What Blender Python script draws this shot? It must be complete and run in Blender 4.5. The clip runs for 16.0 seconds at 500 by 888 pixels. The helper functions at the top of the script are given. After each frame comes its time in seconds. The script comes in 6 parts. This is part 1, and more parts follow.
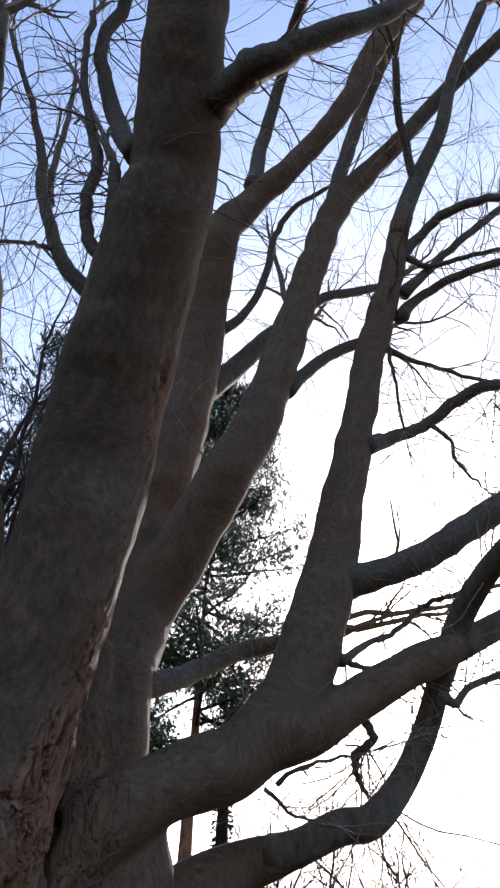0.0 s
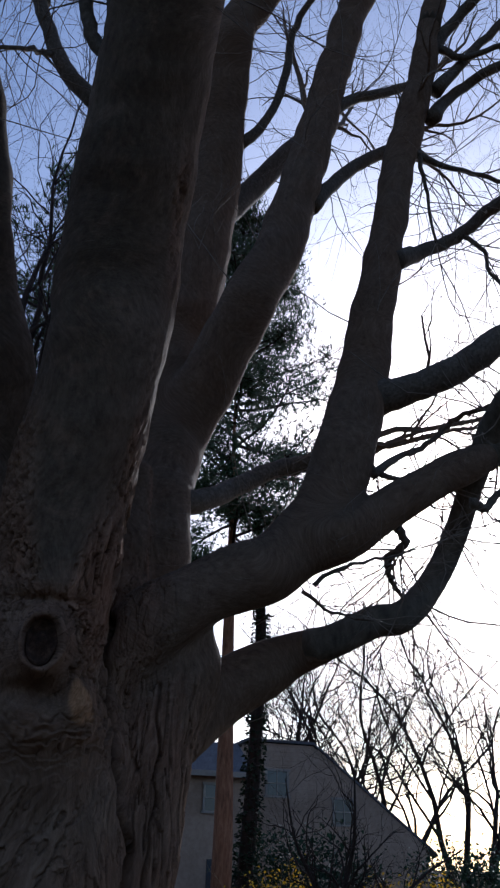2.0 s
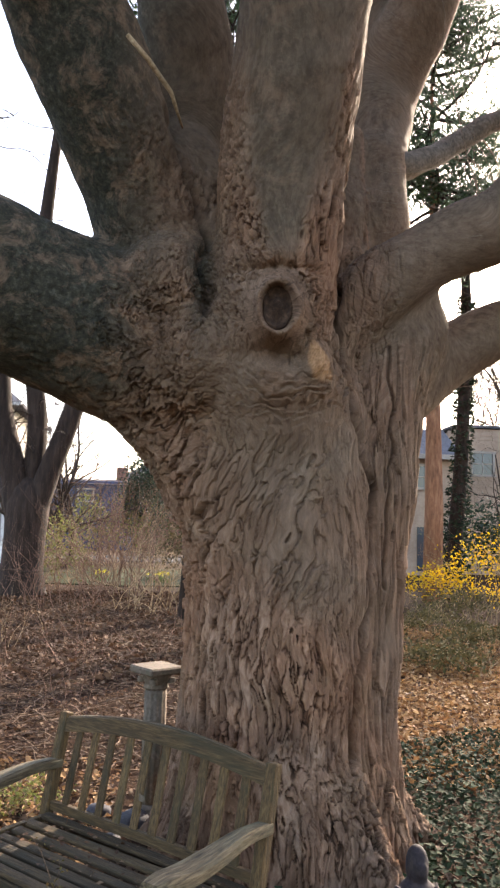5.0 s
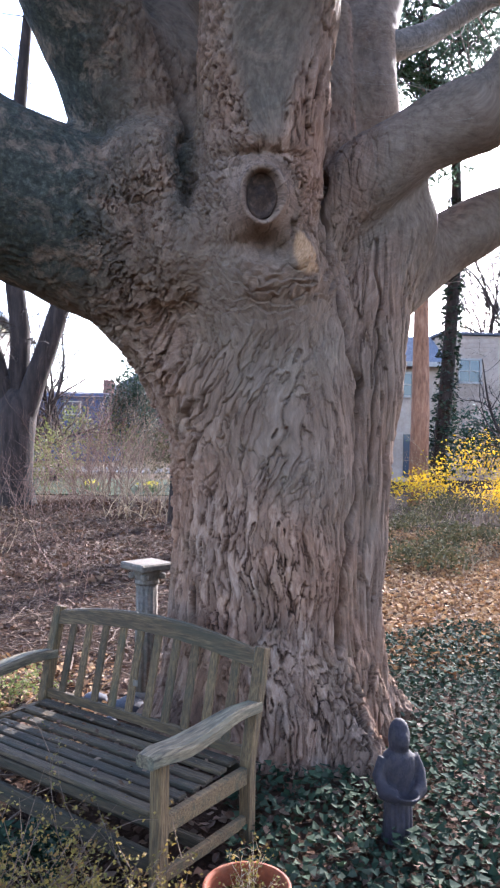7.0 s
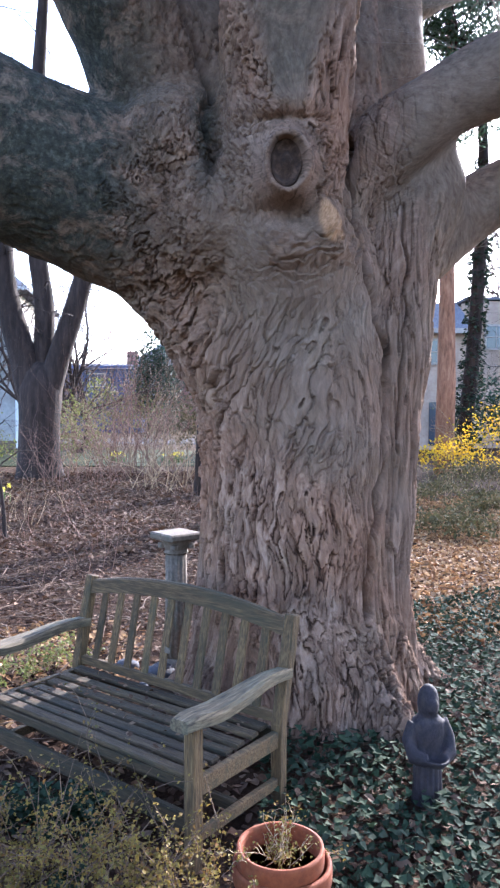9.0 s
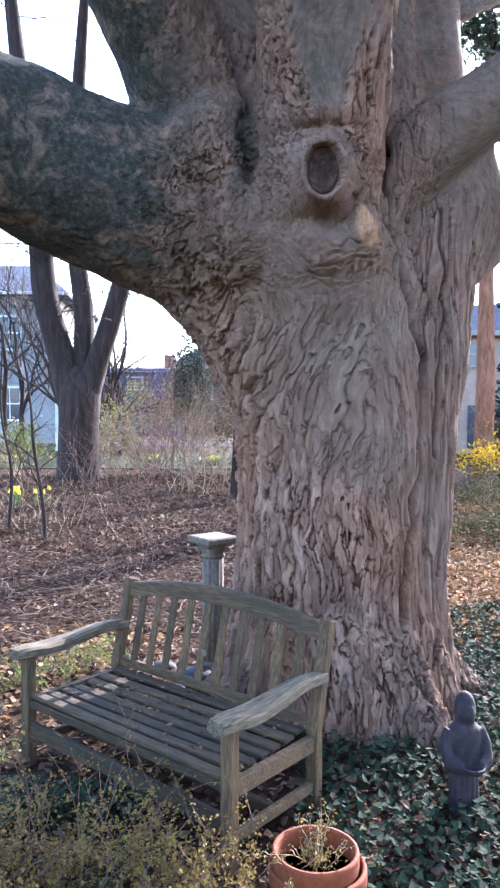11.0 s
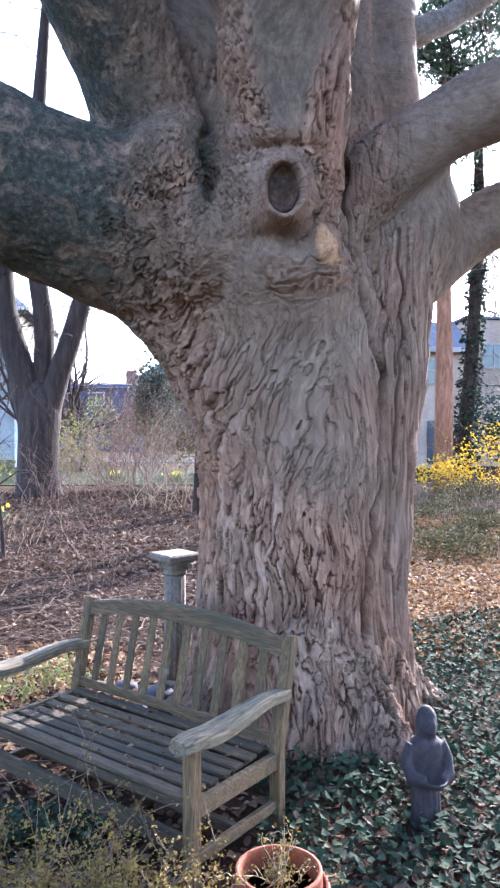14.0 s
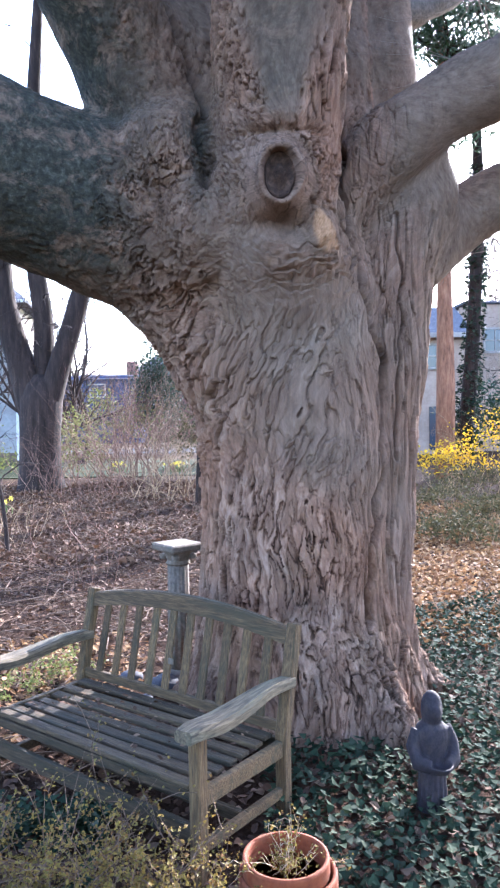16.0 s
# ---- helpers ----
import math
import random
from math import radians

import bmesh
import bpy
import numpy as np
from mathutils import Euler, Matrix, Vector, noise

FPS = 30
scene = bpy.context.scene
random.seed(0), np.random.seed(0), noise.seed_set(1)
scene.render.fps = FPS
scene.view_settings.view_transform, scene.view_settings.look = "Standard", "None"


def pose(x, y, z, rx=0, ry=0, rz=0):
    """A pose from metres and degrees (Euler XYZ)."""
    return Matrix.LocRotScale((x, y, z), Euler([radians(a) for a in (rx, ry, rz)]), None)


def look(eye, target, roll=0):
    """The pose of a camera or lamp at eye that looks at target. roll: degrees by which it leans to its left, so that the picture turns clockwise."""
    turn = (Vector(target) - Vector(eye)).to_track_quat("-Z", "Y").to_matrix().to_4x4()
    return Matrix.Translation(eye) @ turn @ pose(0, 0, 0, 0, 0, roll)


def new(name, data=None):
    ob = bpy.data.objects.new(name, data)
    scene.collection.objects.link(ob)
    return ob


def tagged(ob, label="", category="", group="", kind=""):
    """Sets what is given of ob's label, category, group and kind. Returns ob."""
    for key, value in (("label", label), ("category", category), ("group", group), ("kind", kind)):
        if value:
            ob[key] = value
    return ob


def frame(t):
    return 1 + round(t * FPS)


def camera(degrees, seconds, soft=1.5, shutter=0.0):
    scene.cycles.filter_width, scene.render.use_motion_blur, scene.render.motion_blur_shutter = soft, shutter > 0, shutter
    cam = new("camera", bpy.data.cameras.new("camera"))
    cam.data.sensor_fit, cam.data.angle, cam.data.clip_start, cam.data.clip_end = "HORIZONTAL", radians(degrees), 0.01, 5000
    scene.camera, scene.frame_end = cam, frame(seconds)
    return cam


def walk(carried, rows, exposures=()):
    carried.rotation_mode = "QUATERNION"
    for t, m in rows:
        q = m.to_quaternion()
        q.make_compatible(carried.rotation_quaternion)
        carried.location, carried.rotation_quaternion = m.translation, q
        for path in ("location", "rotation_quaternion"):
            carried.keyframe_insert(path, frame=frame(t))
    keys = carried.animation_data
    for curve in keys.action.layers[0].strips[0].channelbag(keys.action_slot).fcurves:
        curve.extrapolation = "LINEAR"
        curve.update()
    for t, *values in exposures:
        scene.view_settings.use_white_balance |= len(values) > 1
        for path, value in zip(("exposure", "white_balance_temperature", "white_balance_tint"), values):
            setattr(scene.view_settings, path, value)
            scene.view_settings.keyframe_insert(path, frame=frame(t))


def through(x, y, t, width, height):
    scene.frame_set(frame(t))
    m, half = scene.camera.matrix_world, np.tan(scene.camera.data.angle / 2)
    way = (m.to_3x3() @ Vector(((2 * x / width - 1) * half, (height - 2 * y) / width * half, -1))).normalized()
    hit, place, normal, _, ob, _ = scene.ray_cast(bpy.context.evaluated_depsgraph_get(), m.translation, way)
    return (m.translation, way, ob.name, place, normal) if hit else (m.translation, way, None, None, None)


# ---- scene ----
cam = camera(37.0, 16.0, soft=2.3)
PATH = [
    (0, (0.141, -0.157, 2.093), (0.655, 1.242, 3.427), 2.6),
    (0.5, (0.146, -0.141, 2.109), (0.763, 1.266, 3.390), 0.8),
    (1, (0.155, -0.049, 2.078), (0.809, 1.438, 3.244), 1.0),
    (1.5, (0.152, -0.027, 2.042), (0.781, 1.537, 3.119), 1.8),
    (2, (0.152, -0.047, 2.008), (0.700, 1.606, 2.990), 1.3),
    (2.5, (0.154, -0.039, 1.974), (0.697, 1.711, 2.777), 1.5),
    (3, (0.128, -0.031, 1.931), (0.591, 1.785, 2.630), 2.2),
    (3.5, (0.103, -0.053, 1.877), (0.467, 1.842, 2.405), 1.3),
    (4, (0.055, -0.004, 1.842), (0.268, 1.936, 2.276), 2.0),
    (4.5, (0.018, -0.005, 1.819), (0.154, 1.961, 2.158), 2.0),
    (4.7, (0.006, 0.022, 1.814), (0.135, 1.996, 2.109), 1.9),
    (6.8, (0.025, 0.059, 1.734), (0.170, 2.054, 1.730), 0.5),
    (7, (0.018, 0.061, 1.728), (0.183, 2.054, 1.723), 0.9),
    (7.5, (0.030, 0.066, 1.724), (0.248, 2.054, 1.690), 1.0),
    (8, (0.020, 0.057, 1.725), (0.152, 2.052, 1.672), 1.1),
    (8.5, (0.004, 0.053, 1.730), (0.127, 2.049, 1.693), 1.0),
    (9, (0.002, 0.053, 1.729), (0.103, 2.048, 1.643), 0.2),
    (9.5, (0.003, 0.039, 1.729), (0.068, 2.037, 1.671), 0.3),
    (9.7, (0.002, 0.035, 1.727), (0.022, 2.032, 1.625), 0.5),
    (11.8, (-0.000, 0.015, 1.751), (-0.009, 2.015, 1.701), 0.0),
    (12, (-0.002, 0.023, 1.743), (-0.019, 2.022, 1.701), -0.0),
    (12.5, (-0.000, 0.000, 1.750), (-0.001, 2.000, 1.730), 0.0),
    (13, (-0.005, 0.002, 1.747), (0.009, 2.002, 1.737), 0.2),
    (13.5, (-0.002, 0.005, 1.750), (0.054, 2.005, 1.737), -0.2),
    (14, (0.004, 0.018, 1.747), (0.108, 2.015, 1.710), 0.1),
    (14.5, (0.015, 0.029, 1.745), (0.135, 2.024, 1.689), -0.8),
    (15, (0.013, 0.041, 1.742), (0.125, 2.038, 1.691), -0.9),
    (15.5, (0.010, 0.044, 1.738), (0.120, 2.039, 1.657), -1.3),
    (16, (0.012, 0.032, 1.743), (0.110, 2.029, 1.677), -0.9),
]
EXPOSURES = [(0.0, 1.2, 5900, 15), (1.0, 0.55, 5350, 15), (2.0, -0.1, 5250, 15), (3.0, -0.05, 5600, 15), (3.5, 0.45, 6500, 16), (4.0, 1.35, 7400, 16), (4.5, 2.2, 7700, 16), (5.5, 2.78, 6550, 17), (7.0, 3.1, 5500, 18), (9.5, 3.13, 5350, 18), (12.0, 3.46, 5300, 18), (16.0, 3.48, 5300, 18)]
walk(cam, [(t, look(eye, target, roll)) for t, eye, target, roll in PATH], EXPOSURES)

# world, sun and exposure
SUN_AZIMUTH, SUN_ELEVATION = radians(35), radians(27)   # to the right of +y, above the horizon
world = bpy.data.worlds.new("sky")
scene.world = world
world.use_nodes = True
sky = world.node_tree.nodes.new("ShaderNodeTexSky")
sky.sky_type, sky.sun_disc = "NISHITA", False
sky.sun_elevation, sky.sun_rotation = SUN_ELEVATION, SUN_AZIMUTH
sky.air_density, sky.dust_density, sky.ozone_density = 1.0, 2.0, 1.0
background = world.node_tree.nodes["Background"]
background.inputs["Strength"].default_value = 0.15
world.node_tree.links.new(sky.outputs["Color"], background.inputs["Color"])
sun_way = Vector((math.sin(SUN_AZIMUTH) * math.cos(SUN_ELEVATION), math.cos(SUN_AZIMUTH) * math.cos(SUN_ELEVATION), math.sin(SUN_ELEVATION)))
sun = new("sun", bpy.data.lights.new("sun", "SUN"))
sun.data.energy, sun.data.angle, sun.data.color = 3.0, radians(0.5), (1.0, 0.93, 0.82)
sun.matrix_world = look(sun_way * 60, (0, 0, 0))

# ---- materials ----


def material(name, rough=0.8, metal=0.0):
    m = bpy.data.materials.new(name)
    m.use_nodes = True
    shader = m.node_tree.nodes["Principled BSDF"]
    shader.inputs["Roughness"].default_value, shader.inputs["Metallic"].default_value = rough, metal
    shader.inputs["Specular IOR Level"].default_value = 0.3
    return m, m.node_tree, shader


def node(tree, kind, **inputs):
    n = tree.nodes.new(kind)
    for key, value in inputs.items():
        n.inputs[key.replace("_", " ")].default_value = value
    return n


def ramp(tree, source, stops):
    n = tree.nodes.new("ShaderNodeValToRGB")
    while len(n.color_ramp.elements) < len(stops):
        n.color_ramp.elements.new(0.5)
    for e, (at, colour) in zip(n.color_ramp.elements, stops):
        e.position, e.color = at, (*colour, 1)
    tree.links.new(source, n.inputs["Fac"])
    return n.outputs["Color"]


def mixed(tree, factor, a, b, blend="MIX"):
    n = tree.nodes.new("ShaderNodeMix")
    n.data_type, n.blend_type = "RGBA", blend
    for socket, value in ((n.inputs["Factor"], factor), (n.inputs["A"], a), (n.inputs["B"], b)):
        if isinstance(value, (int, float)):
            socket.default_value = value
        elif isinstance(value, tuple):
            socket.default_value = (*value, 1)
        else:
            tree.links.new(value, socket)
    return n.outputs["Result"]


def coords(tree, stretch=(1, 1, 1), source="Object", attribute=""):
    if attribute:
        out = node(tree, "ShaderNodeAttribute")
        out.attribute_name = attribute
        out = out.outputs["Vector"]
    elif source == "World":
        out = tree.nodes.new("ShaderNodeNewGeometry").outputs["Position"]
    else:
        out = tree.nodes.new("ShaderNodeTexCoord").outputs[source]
    m = node(tree, "ShaderNodeMapping", Scale=stretch)
    tree.links.new(out, m.inputs["Vector"])
    return m.outputs["Vector"]


def noise_at(tree, where, scale, detail=4.0, rough=0.55, distort=0.0):
    n = node(tree, "ShaderNodeTexNoise", Scale=scale, Detail=detail, Roughness=rough, Distortion=distort)
    tree.links.new(where, n.inputs["Vector"])
    return n.outputs["Fac"]


def bumped(tree, shader, height, strength=0.4, distance=0.01, below=None):
    n = node(tree, "ShaderNodeBump", Strength=strength, Distance=distance)
    tree.links.new(height, n.inputs["Height"])
    if below:
        tree.links.new(below, n.inputs["Normal"])
    tree.links.new(n.outputs["Normal"], shader.inputs["Normal"])
    return n.outputs["Normal"]


def grained(name, dark, mid, light, fine=30.0, coarse=3.0, stretch=(1, 1, 1), rough=0.85, bump=0.4, depth=0.008, source="Object", stain=(0.5, 0.5, 0.5), staining=0.0, vary=0.0, attribute=""):
    """A surface in three tones, with grain and stains at two sizes."""
    m, tree, shader = material(name, rough)
    at = coords(tree, stretch, source, attribute)
    grain, cloud = noise_at(tree, at, fine, 5, 0.65), noise_at(tree, at, coarse, 3)
    colour = ramp(tree, grain, [(0.28, dark), (0.5, mid), (0.74, light)])
    colour = mixed(tree, ramp(tree, cloud, [(0.35, (0, 0, 0)), (0.7, (1, 1, 1))]), colour, mixed(tree, 1.0, colour, (0.72, 0.70, 0.68), "MULTIPLY"))
    if staining:
        spot = ramp(tree, noise_at(tree, at, coarse * 2.3, 5, 0.7), [(0.5, (0, 0, 0)), (0.62, (staining,) * 3)])
        colour = mixed(tree, spot, colour, stain)
    if vary:
        info = tree.nodes.new("ShaderNodeObjectInfo")
        tone = ramp(tree, info.outputs["Random"], [(0, (1 - vary,) * 3), (1, (1 + vary * 0.3,) * 3)])
        colour = mixed(tree, 1.0, colour, tone, "MULTIPLY")
    tree.links.new(colour, shader.inputs["Base Color"])
    bumped(tree, shader, grain, bump, depth)
    return m


def leafy(name, tones, rough=0.55, through=0.25, scale=4.0):
    """Leaves, each island with a tone of its own, and some light passing through."""
    m, tree, shader = material(name, rough)
    shader.inputs["Specular IOR Level"].default_value = 0.10
    geometry = tree.nodes.new("ShaderNodeNewGeometry")
    step = 1 / max(1, len(tones) - 1)
    colour = ramp(tree, geometry.outputs["Random Per Island"], [(i * step, c) for i, c in enumerate(tones)])
    at = coords(tree)
    colour = mixed(tree, 0.5, colour, mixed(tree, 1.0, colour, ramp(tree, noise_at(tree, at, scale, 3), [(0.3, (0.45,) * 3), (0.7, (1.2,) * 3)]), "MULTIPLY"))
    tree.links.new(colour, shader.inputs["Base Color"])
    if through:
        translucent = tree.nodes.new("ShaderNodeBsdfTranslucent")
        tree.links.new(colour, translucent.inputs["Color"])
        mix = node(tree, "ShaderNodeMixShader", Fac=through)
        tree.links.new(shader.outputs[0], mix.inputs[1])
        tree.links.new(translucent.outputs[0], mix.inputs[2])
        tree.links.new(mix.outputs[0], tree.nodes["Material Output"].inputs["Surface"])
    return m


def bark_material():
    """Shaggy grey-brown maple bark: fibres along the grain, ruddy inner bark, mossy and sooty patches, shade painted
    into the cracks.
    """
    m, tree, shader = material("maple bark", 0.92)
    shader.inputs["Specular IOR Level"].default_value = 0.15
    along = coords(tree, attribute="grain")
    place = coords(tree)
    fibre = noise_at(tree, along, 42, 6, 0.7, 0.4)
    crack = ramp(tree, noise_at(tree, along, 24, 7, 0.62, 0.6), [(0.455, (1, 1, 1)), (0.495, (0, 0, 0)), (0.505, (0, 0, 0)), (0.545, (1, 1, 1))])
    flakes = noise_at(tree, place, 75, 7, 0.75, 0.4)
    rough_part = node(tree, "ShaderNodeAttribute")
    rough_part.attribute_name = "rough"
    tone = ramp(tree, fibre, [(0.25, (0.128, 0.081, 0.055)), (0.5, (0.205, 0.136, 0.096)), (0.78, (0.305, 0.217, 0.162))])
    ruddy = ramp(tree, noise_at(tree, place, 1.7, 4, 0.6), [(0.36, (0.25,) * 3), (0.62, (0.8,) * 3)])
    tone = mixed(tree, ruddy, tone, mixed(tree, 1.0, tone, (1.12, 0.87, 0.71), "MULTIPLY"))
    lichen = ramp(tree, noise_at(tree, place, 3.1, 6, 0.7), [(0.50, (0, 0, 0)), (0.68, (0.55,) * 3)])
    tone = mixed(tree, lichen, tone, mixed(tree, 1.0, tone, (0.86, 0.98, 0.92), "MULTIPLY"))
    smooth = ramp(tree, noise_at(tree, along, 22, 5, 0.7), [(0.3, (0.045, 0.032, 0.021)), (0.5, (0.098, 0.070, 0.046)), (0.72, (0.165, 0.124, 0.086))])
    tone = mixed(tree, rough_part.outputs["Fac"], smooth, tone)
    moss_part = node(tree, "ShaderNodeAttribute")
    moss_part.attribute_name = "moss"
    patch = ramp(tree, noise_at(tree, place, 5.5, 8, 0.78, 0.5), [(0.38, (0, 0, 0)), (0.50, (0.95,) * 3)])
    moss = ramp(tree, noise_at(tree, place, 34, 6, 0.75), [(0.35, (0.010, 0.010, 0.009)), (0.55, (0.034, 0.033, 0.022)), (0.75, (0.10, 0.095, 0.07))])
    tone = mixed(tree, mixed(tree, 1.0, patch, moss_part.outputs["Color"], "MULTIPLY"), tone, moss)
    # each plate's own tone, plus painted shade in cracks, seams and folds
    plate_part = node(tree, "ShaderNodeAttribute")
    plate_part.attribute_name = "plate_and_shade"
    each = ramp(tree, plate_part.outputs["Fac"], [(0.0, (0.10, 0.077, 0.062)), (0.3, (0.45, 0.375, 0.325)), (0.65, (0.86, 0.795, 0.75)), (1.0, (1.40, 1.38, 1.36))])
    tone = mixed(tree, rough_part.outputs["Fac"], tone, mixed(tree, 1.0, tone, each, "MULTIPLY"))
    scar_part = node(tree, "ShaderNodeAttribute")
    scar_part.attribute_name = "scar"
    wood = ramp(tree, noise_at(tree, along, 60, 5, 0.6), [(0.3, (0.20, 0.098, 0.045)), (0.7, (0.42, 0.235, 0.12))])
    tone = mixed(tree, scar_part.outputs["Fac"], tone, wood)
    tree.links.new(tone, shader.inputs["Base Color"])
    first = bumped(tree, shader, mixed(tree, rough_part.outputs["Fac"], (0.8, 0.8, 0.8), crack), 0.45, 0.008)
    second = bumped(tree, shader, fibre, 0.6, 0.010, first)
    bumped(tree, shader, mixed(tree, rough_part.outputs["Fac"], (0.5, 0.5, 0.5), flakes), 0.8, 0.008, second)
    return m


BARK = bark_material()
LIMB_BARK = grained("smooth dull limb bark", (0.05, 0.04, 0.029), (0.095, 0.078, 0.057), (0.15, 0.128, 0.096), 16, 3, (1, 1, 0.5), rough=0.92, bump=0.6, depth=0.012)
FINE_TWIG = grained("fine tan twig bark", (0.11, 0.085, 0.06), (0.19, 0.15, 0.115), (0.28, 0.23, 0.18), 40, 4, rough=0.9)
TWIG = grained("dark twig bark", (0.05, 0.04, 0.03), (0.10, 0.08, 0.06), (0.17, 0.14, 0.11), 40, 4, rough=0.9)
FAR_BARK = grained("dark grey-brown tree bark", (0.01369, 0.0081, 0.005513), (0.03159, 0.0189, 0.01339), (0.06318, 0.0396, 0.02835), 9, 1.5, (1, 1, 0.18), bump=0.9, depth=0.05, rough=0.95)
PINE_BARK = grained("ruddy pine bark", (0.105, 0.0425, 0.021), (0.231, 0.102, 0.0525), (0.357, 0.1785, 0.098), 12, 2, (1, 1, 0.25), bump=0.9, depth=0.03, rough=0.95)
TEAK = grained("weathered grey-green teak", (0.02704, 0.01704, 0.008568), (0.0950, 0.0555, 0.0215), (0.1780, 0.1120, 0.0470), 120, 7, (0.10, 1, 1), bump=0.8, depth=0.006, stain=(0.03744, 0.03049, 0.01357), staining=0.75, vary=0.35)
# TEAK at roughly 0.6 of its tones, for the seat and lower rails
TEAK_SEAT = grained("darker weathered teak", (0.01676, 0.01056, 0.004969), (0.05545, 0.03336, 0.01408), (0.1064, 0.06894, 0.03106), 120, 7, (0.10, 1, 1), bump=0.8, depth=0.006, stain=(0.02321, 0.0189, 0.007871), staining=0.75, vary=0.35)
TEAK_UP = grained("weathered teak upright", (0.02652, 0.0172, 0.008303), (0.0980, 0.0565, 0.0215), (0.1880, 0.1170, 0.0490), 120, 7, (1, 1, 0.10), bump=0.8, depth=0.006, stain=(0.03757, 0.03059, 0.01359), staining=0.75, vary=0.35)
TEAK_ARM = grained("silvery worn teak", (0.0171, 0.01232, 0.008), (0.098, 0.070, 0.037), (0.225, 0.172, 0.100), 95, 7, (1, 0.09, 1), bump=1.0, depth=0.006, stain=(0.1235, 0.1144, 0.072), staining=0.4)
STONE = grained("pale weathered cast stone", (0.0675, 0.0492, 0.03375), (0.1215, 0.0902, 0.06375), (0.18, 0.1394, 0.1013), 45, 6, bump=0.5, stain=(0.0675, 0.0574, 0.0375), staining=0.7)
STATUE = grained("dark slate-violet cast stone", (0.0092, 0.0056, 0.0066), (0.0190, 0.0122, 0.0138), (0.034, 0.0230, 0.0250), 50, 7, bump=0.35, rough=0.8, stain=(0.0416, 0.02808, 0.02128), staining=0.5)
PEBBLE = grained("violet-grey fieldstone", (0.022, 0.020, 0.024), (0.042, 0.039, 0.044), (0.075, 0.07, 0.078), 30, 6, bump=0.6)
CLAY = grained("terracotta", (0.100, 0.0190, 0.0040), (0.150, 0.0320, 0.0065), (0.195, 0.0470, 0.0110), 40, 5, bump=0.2, rough=0.8, stain=(0.19, 0.075, 0.030), staining=0.3)
SOIL = grained("dry potting soil", (0.07, 0.042, 0.028), (0.14, 0.085, 0.055), (0.23, 0.15, 0.10), 60, 8, bump=1.0, depth=0.015)
OLD_TWIG = grained("grey dry twig", (0.051, 0.0288, 0.01612), (0.1062, 0.06264, 0.03596), (0.17, 0.1044, 0.062), 60, 8, rough=0.9)
TORN_WOOD = grained("orange torn wood", (0.22, 0.105, 0.05), (0.38, 0.20, 0.10), (0.52, 0.31, 0.17), 50, 6, (1, 1, 0.3), bump=0.7)
DRY_STEM = grained("dry pale stem", (0.15, 0.095, 0.05), (0.30, 0.20, 0.11), (0.45, 0.33, 0.20), 60, 8, rough=0.85)
RED_STEM = grained("reddish dry stem", (0.0864, 0.04368, 0.02784), (0.1728, 0.0924, 0.06), (0.2736, 0.1596, 0.108), 40, 4, rough=0.85)
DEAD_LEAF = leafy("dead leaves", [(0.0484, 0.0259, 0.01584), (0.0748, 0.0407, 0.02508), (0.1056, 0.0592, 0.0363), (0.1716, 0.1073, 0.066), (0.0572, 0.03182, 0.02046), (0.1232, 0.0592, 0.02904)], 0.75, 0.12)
IVY = leafy("ivy leaves", [(0.01033, 0.01823, 0.00884), (0.02066, 0.03256, 0.01564), (0.03395, 0.04754, 0.02312), (0.01328, 0.02149, 0.01224), (0.05535, 0.06186, 0.03536)], 0.85, 0.1)
FORSYTHIA = leafy("yellow forsythia blossom", [(0.55, 0.30, 0.01), (0.80, 0.48, 0.015), (0.70, 0.40, 0.01), (0.40, 0.28, 0.03), (0.85, 0.57, 0.03)], 0.6, 0.4)
BUD = leafy("small yellow-green leaves", [(0.1482, 0.1023, 0.0231), (0.2262, 0.1485, 0.033), (0.117, 0.0957, 0.0264), (0.2028, 0.099, 0.0297)], 0.55, 0.35)
BUDDING = leafy("light green budding leaves", [(0.11, 0.13, 0.035), (0.16, 0.17, 0.045), (0.20, 0.185, 0.05)], 0.55, 0.3)
# brighter, warmer kin of DEAD_LEAF: sunlight put into the leaf colour
SUN_TONED_LEAF = leafy("dead leaves toned as sunlit", [(0.11, 0.05, 0.022), (0.22, 0.115, 0.048), (0.34, 0.20, 0.09), (0.15, 0.068, 0.03), (0.42, 0.28, 0.15)], 0.75, 0.2)
SHRUB_LEAF = leafy("dull green shrub leaves", [(0.035, 0.034, 0.015), (0.07, 0.062, 0.024), (0.12, 0.092, 0.04), (0.05, 0.044, 0.02)], 0.8, 0.2)
DARK_LEAF = leafy("dark evergreen leaves", [(0.016, 0.032, 0.02), (0.03, 0.055, 0.03), (0.045, 0.075, 0.04)], 0.5, 0.15)
NEEDLE = leafy("pine needles", [(0.025, 0.05, 0.022), (0.045, 0.08, 0.035), (0.06, 0.10, 0.04), (0.035, 0.065, 0.03)], 0.5, 0.2)
GRASS = leafy("lawn grass", [(0.06, 0.10, 0.025), (0.10, 0.15, 0.04), (0.15, 0.18, 0.06)], 0.6, 0.25)
PETAL = leafy("daffodil petals", [(0.80, 0.62, 0.03), (0.85, 0.72, 0.12)], 0.5, 0.3)
SIDING_PALE = grained("pale blue-grey painted siding", (0.261, 0.2508, 0.2378), (0.315, 0.3036, 0.287), (0.369, 0.3564, 0.3362), 6, 0.8, rough=0.6, bump=0.1)
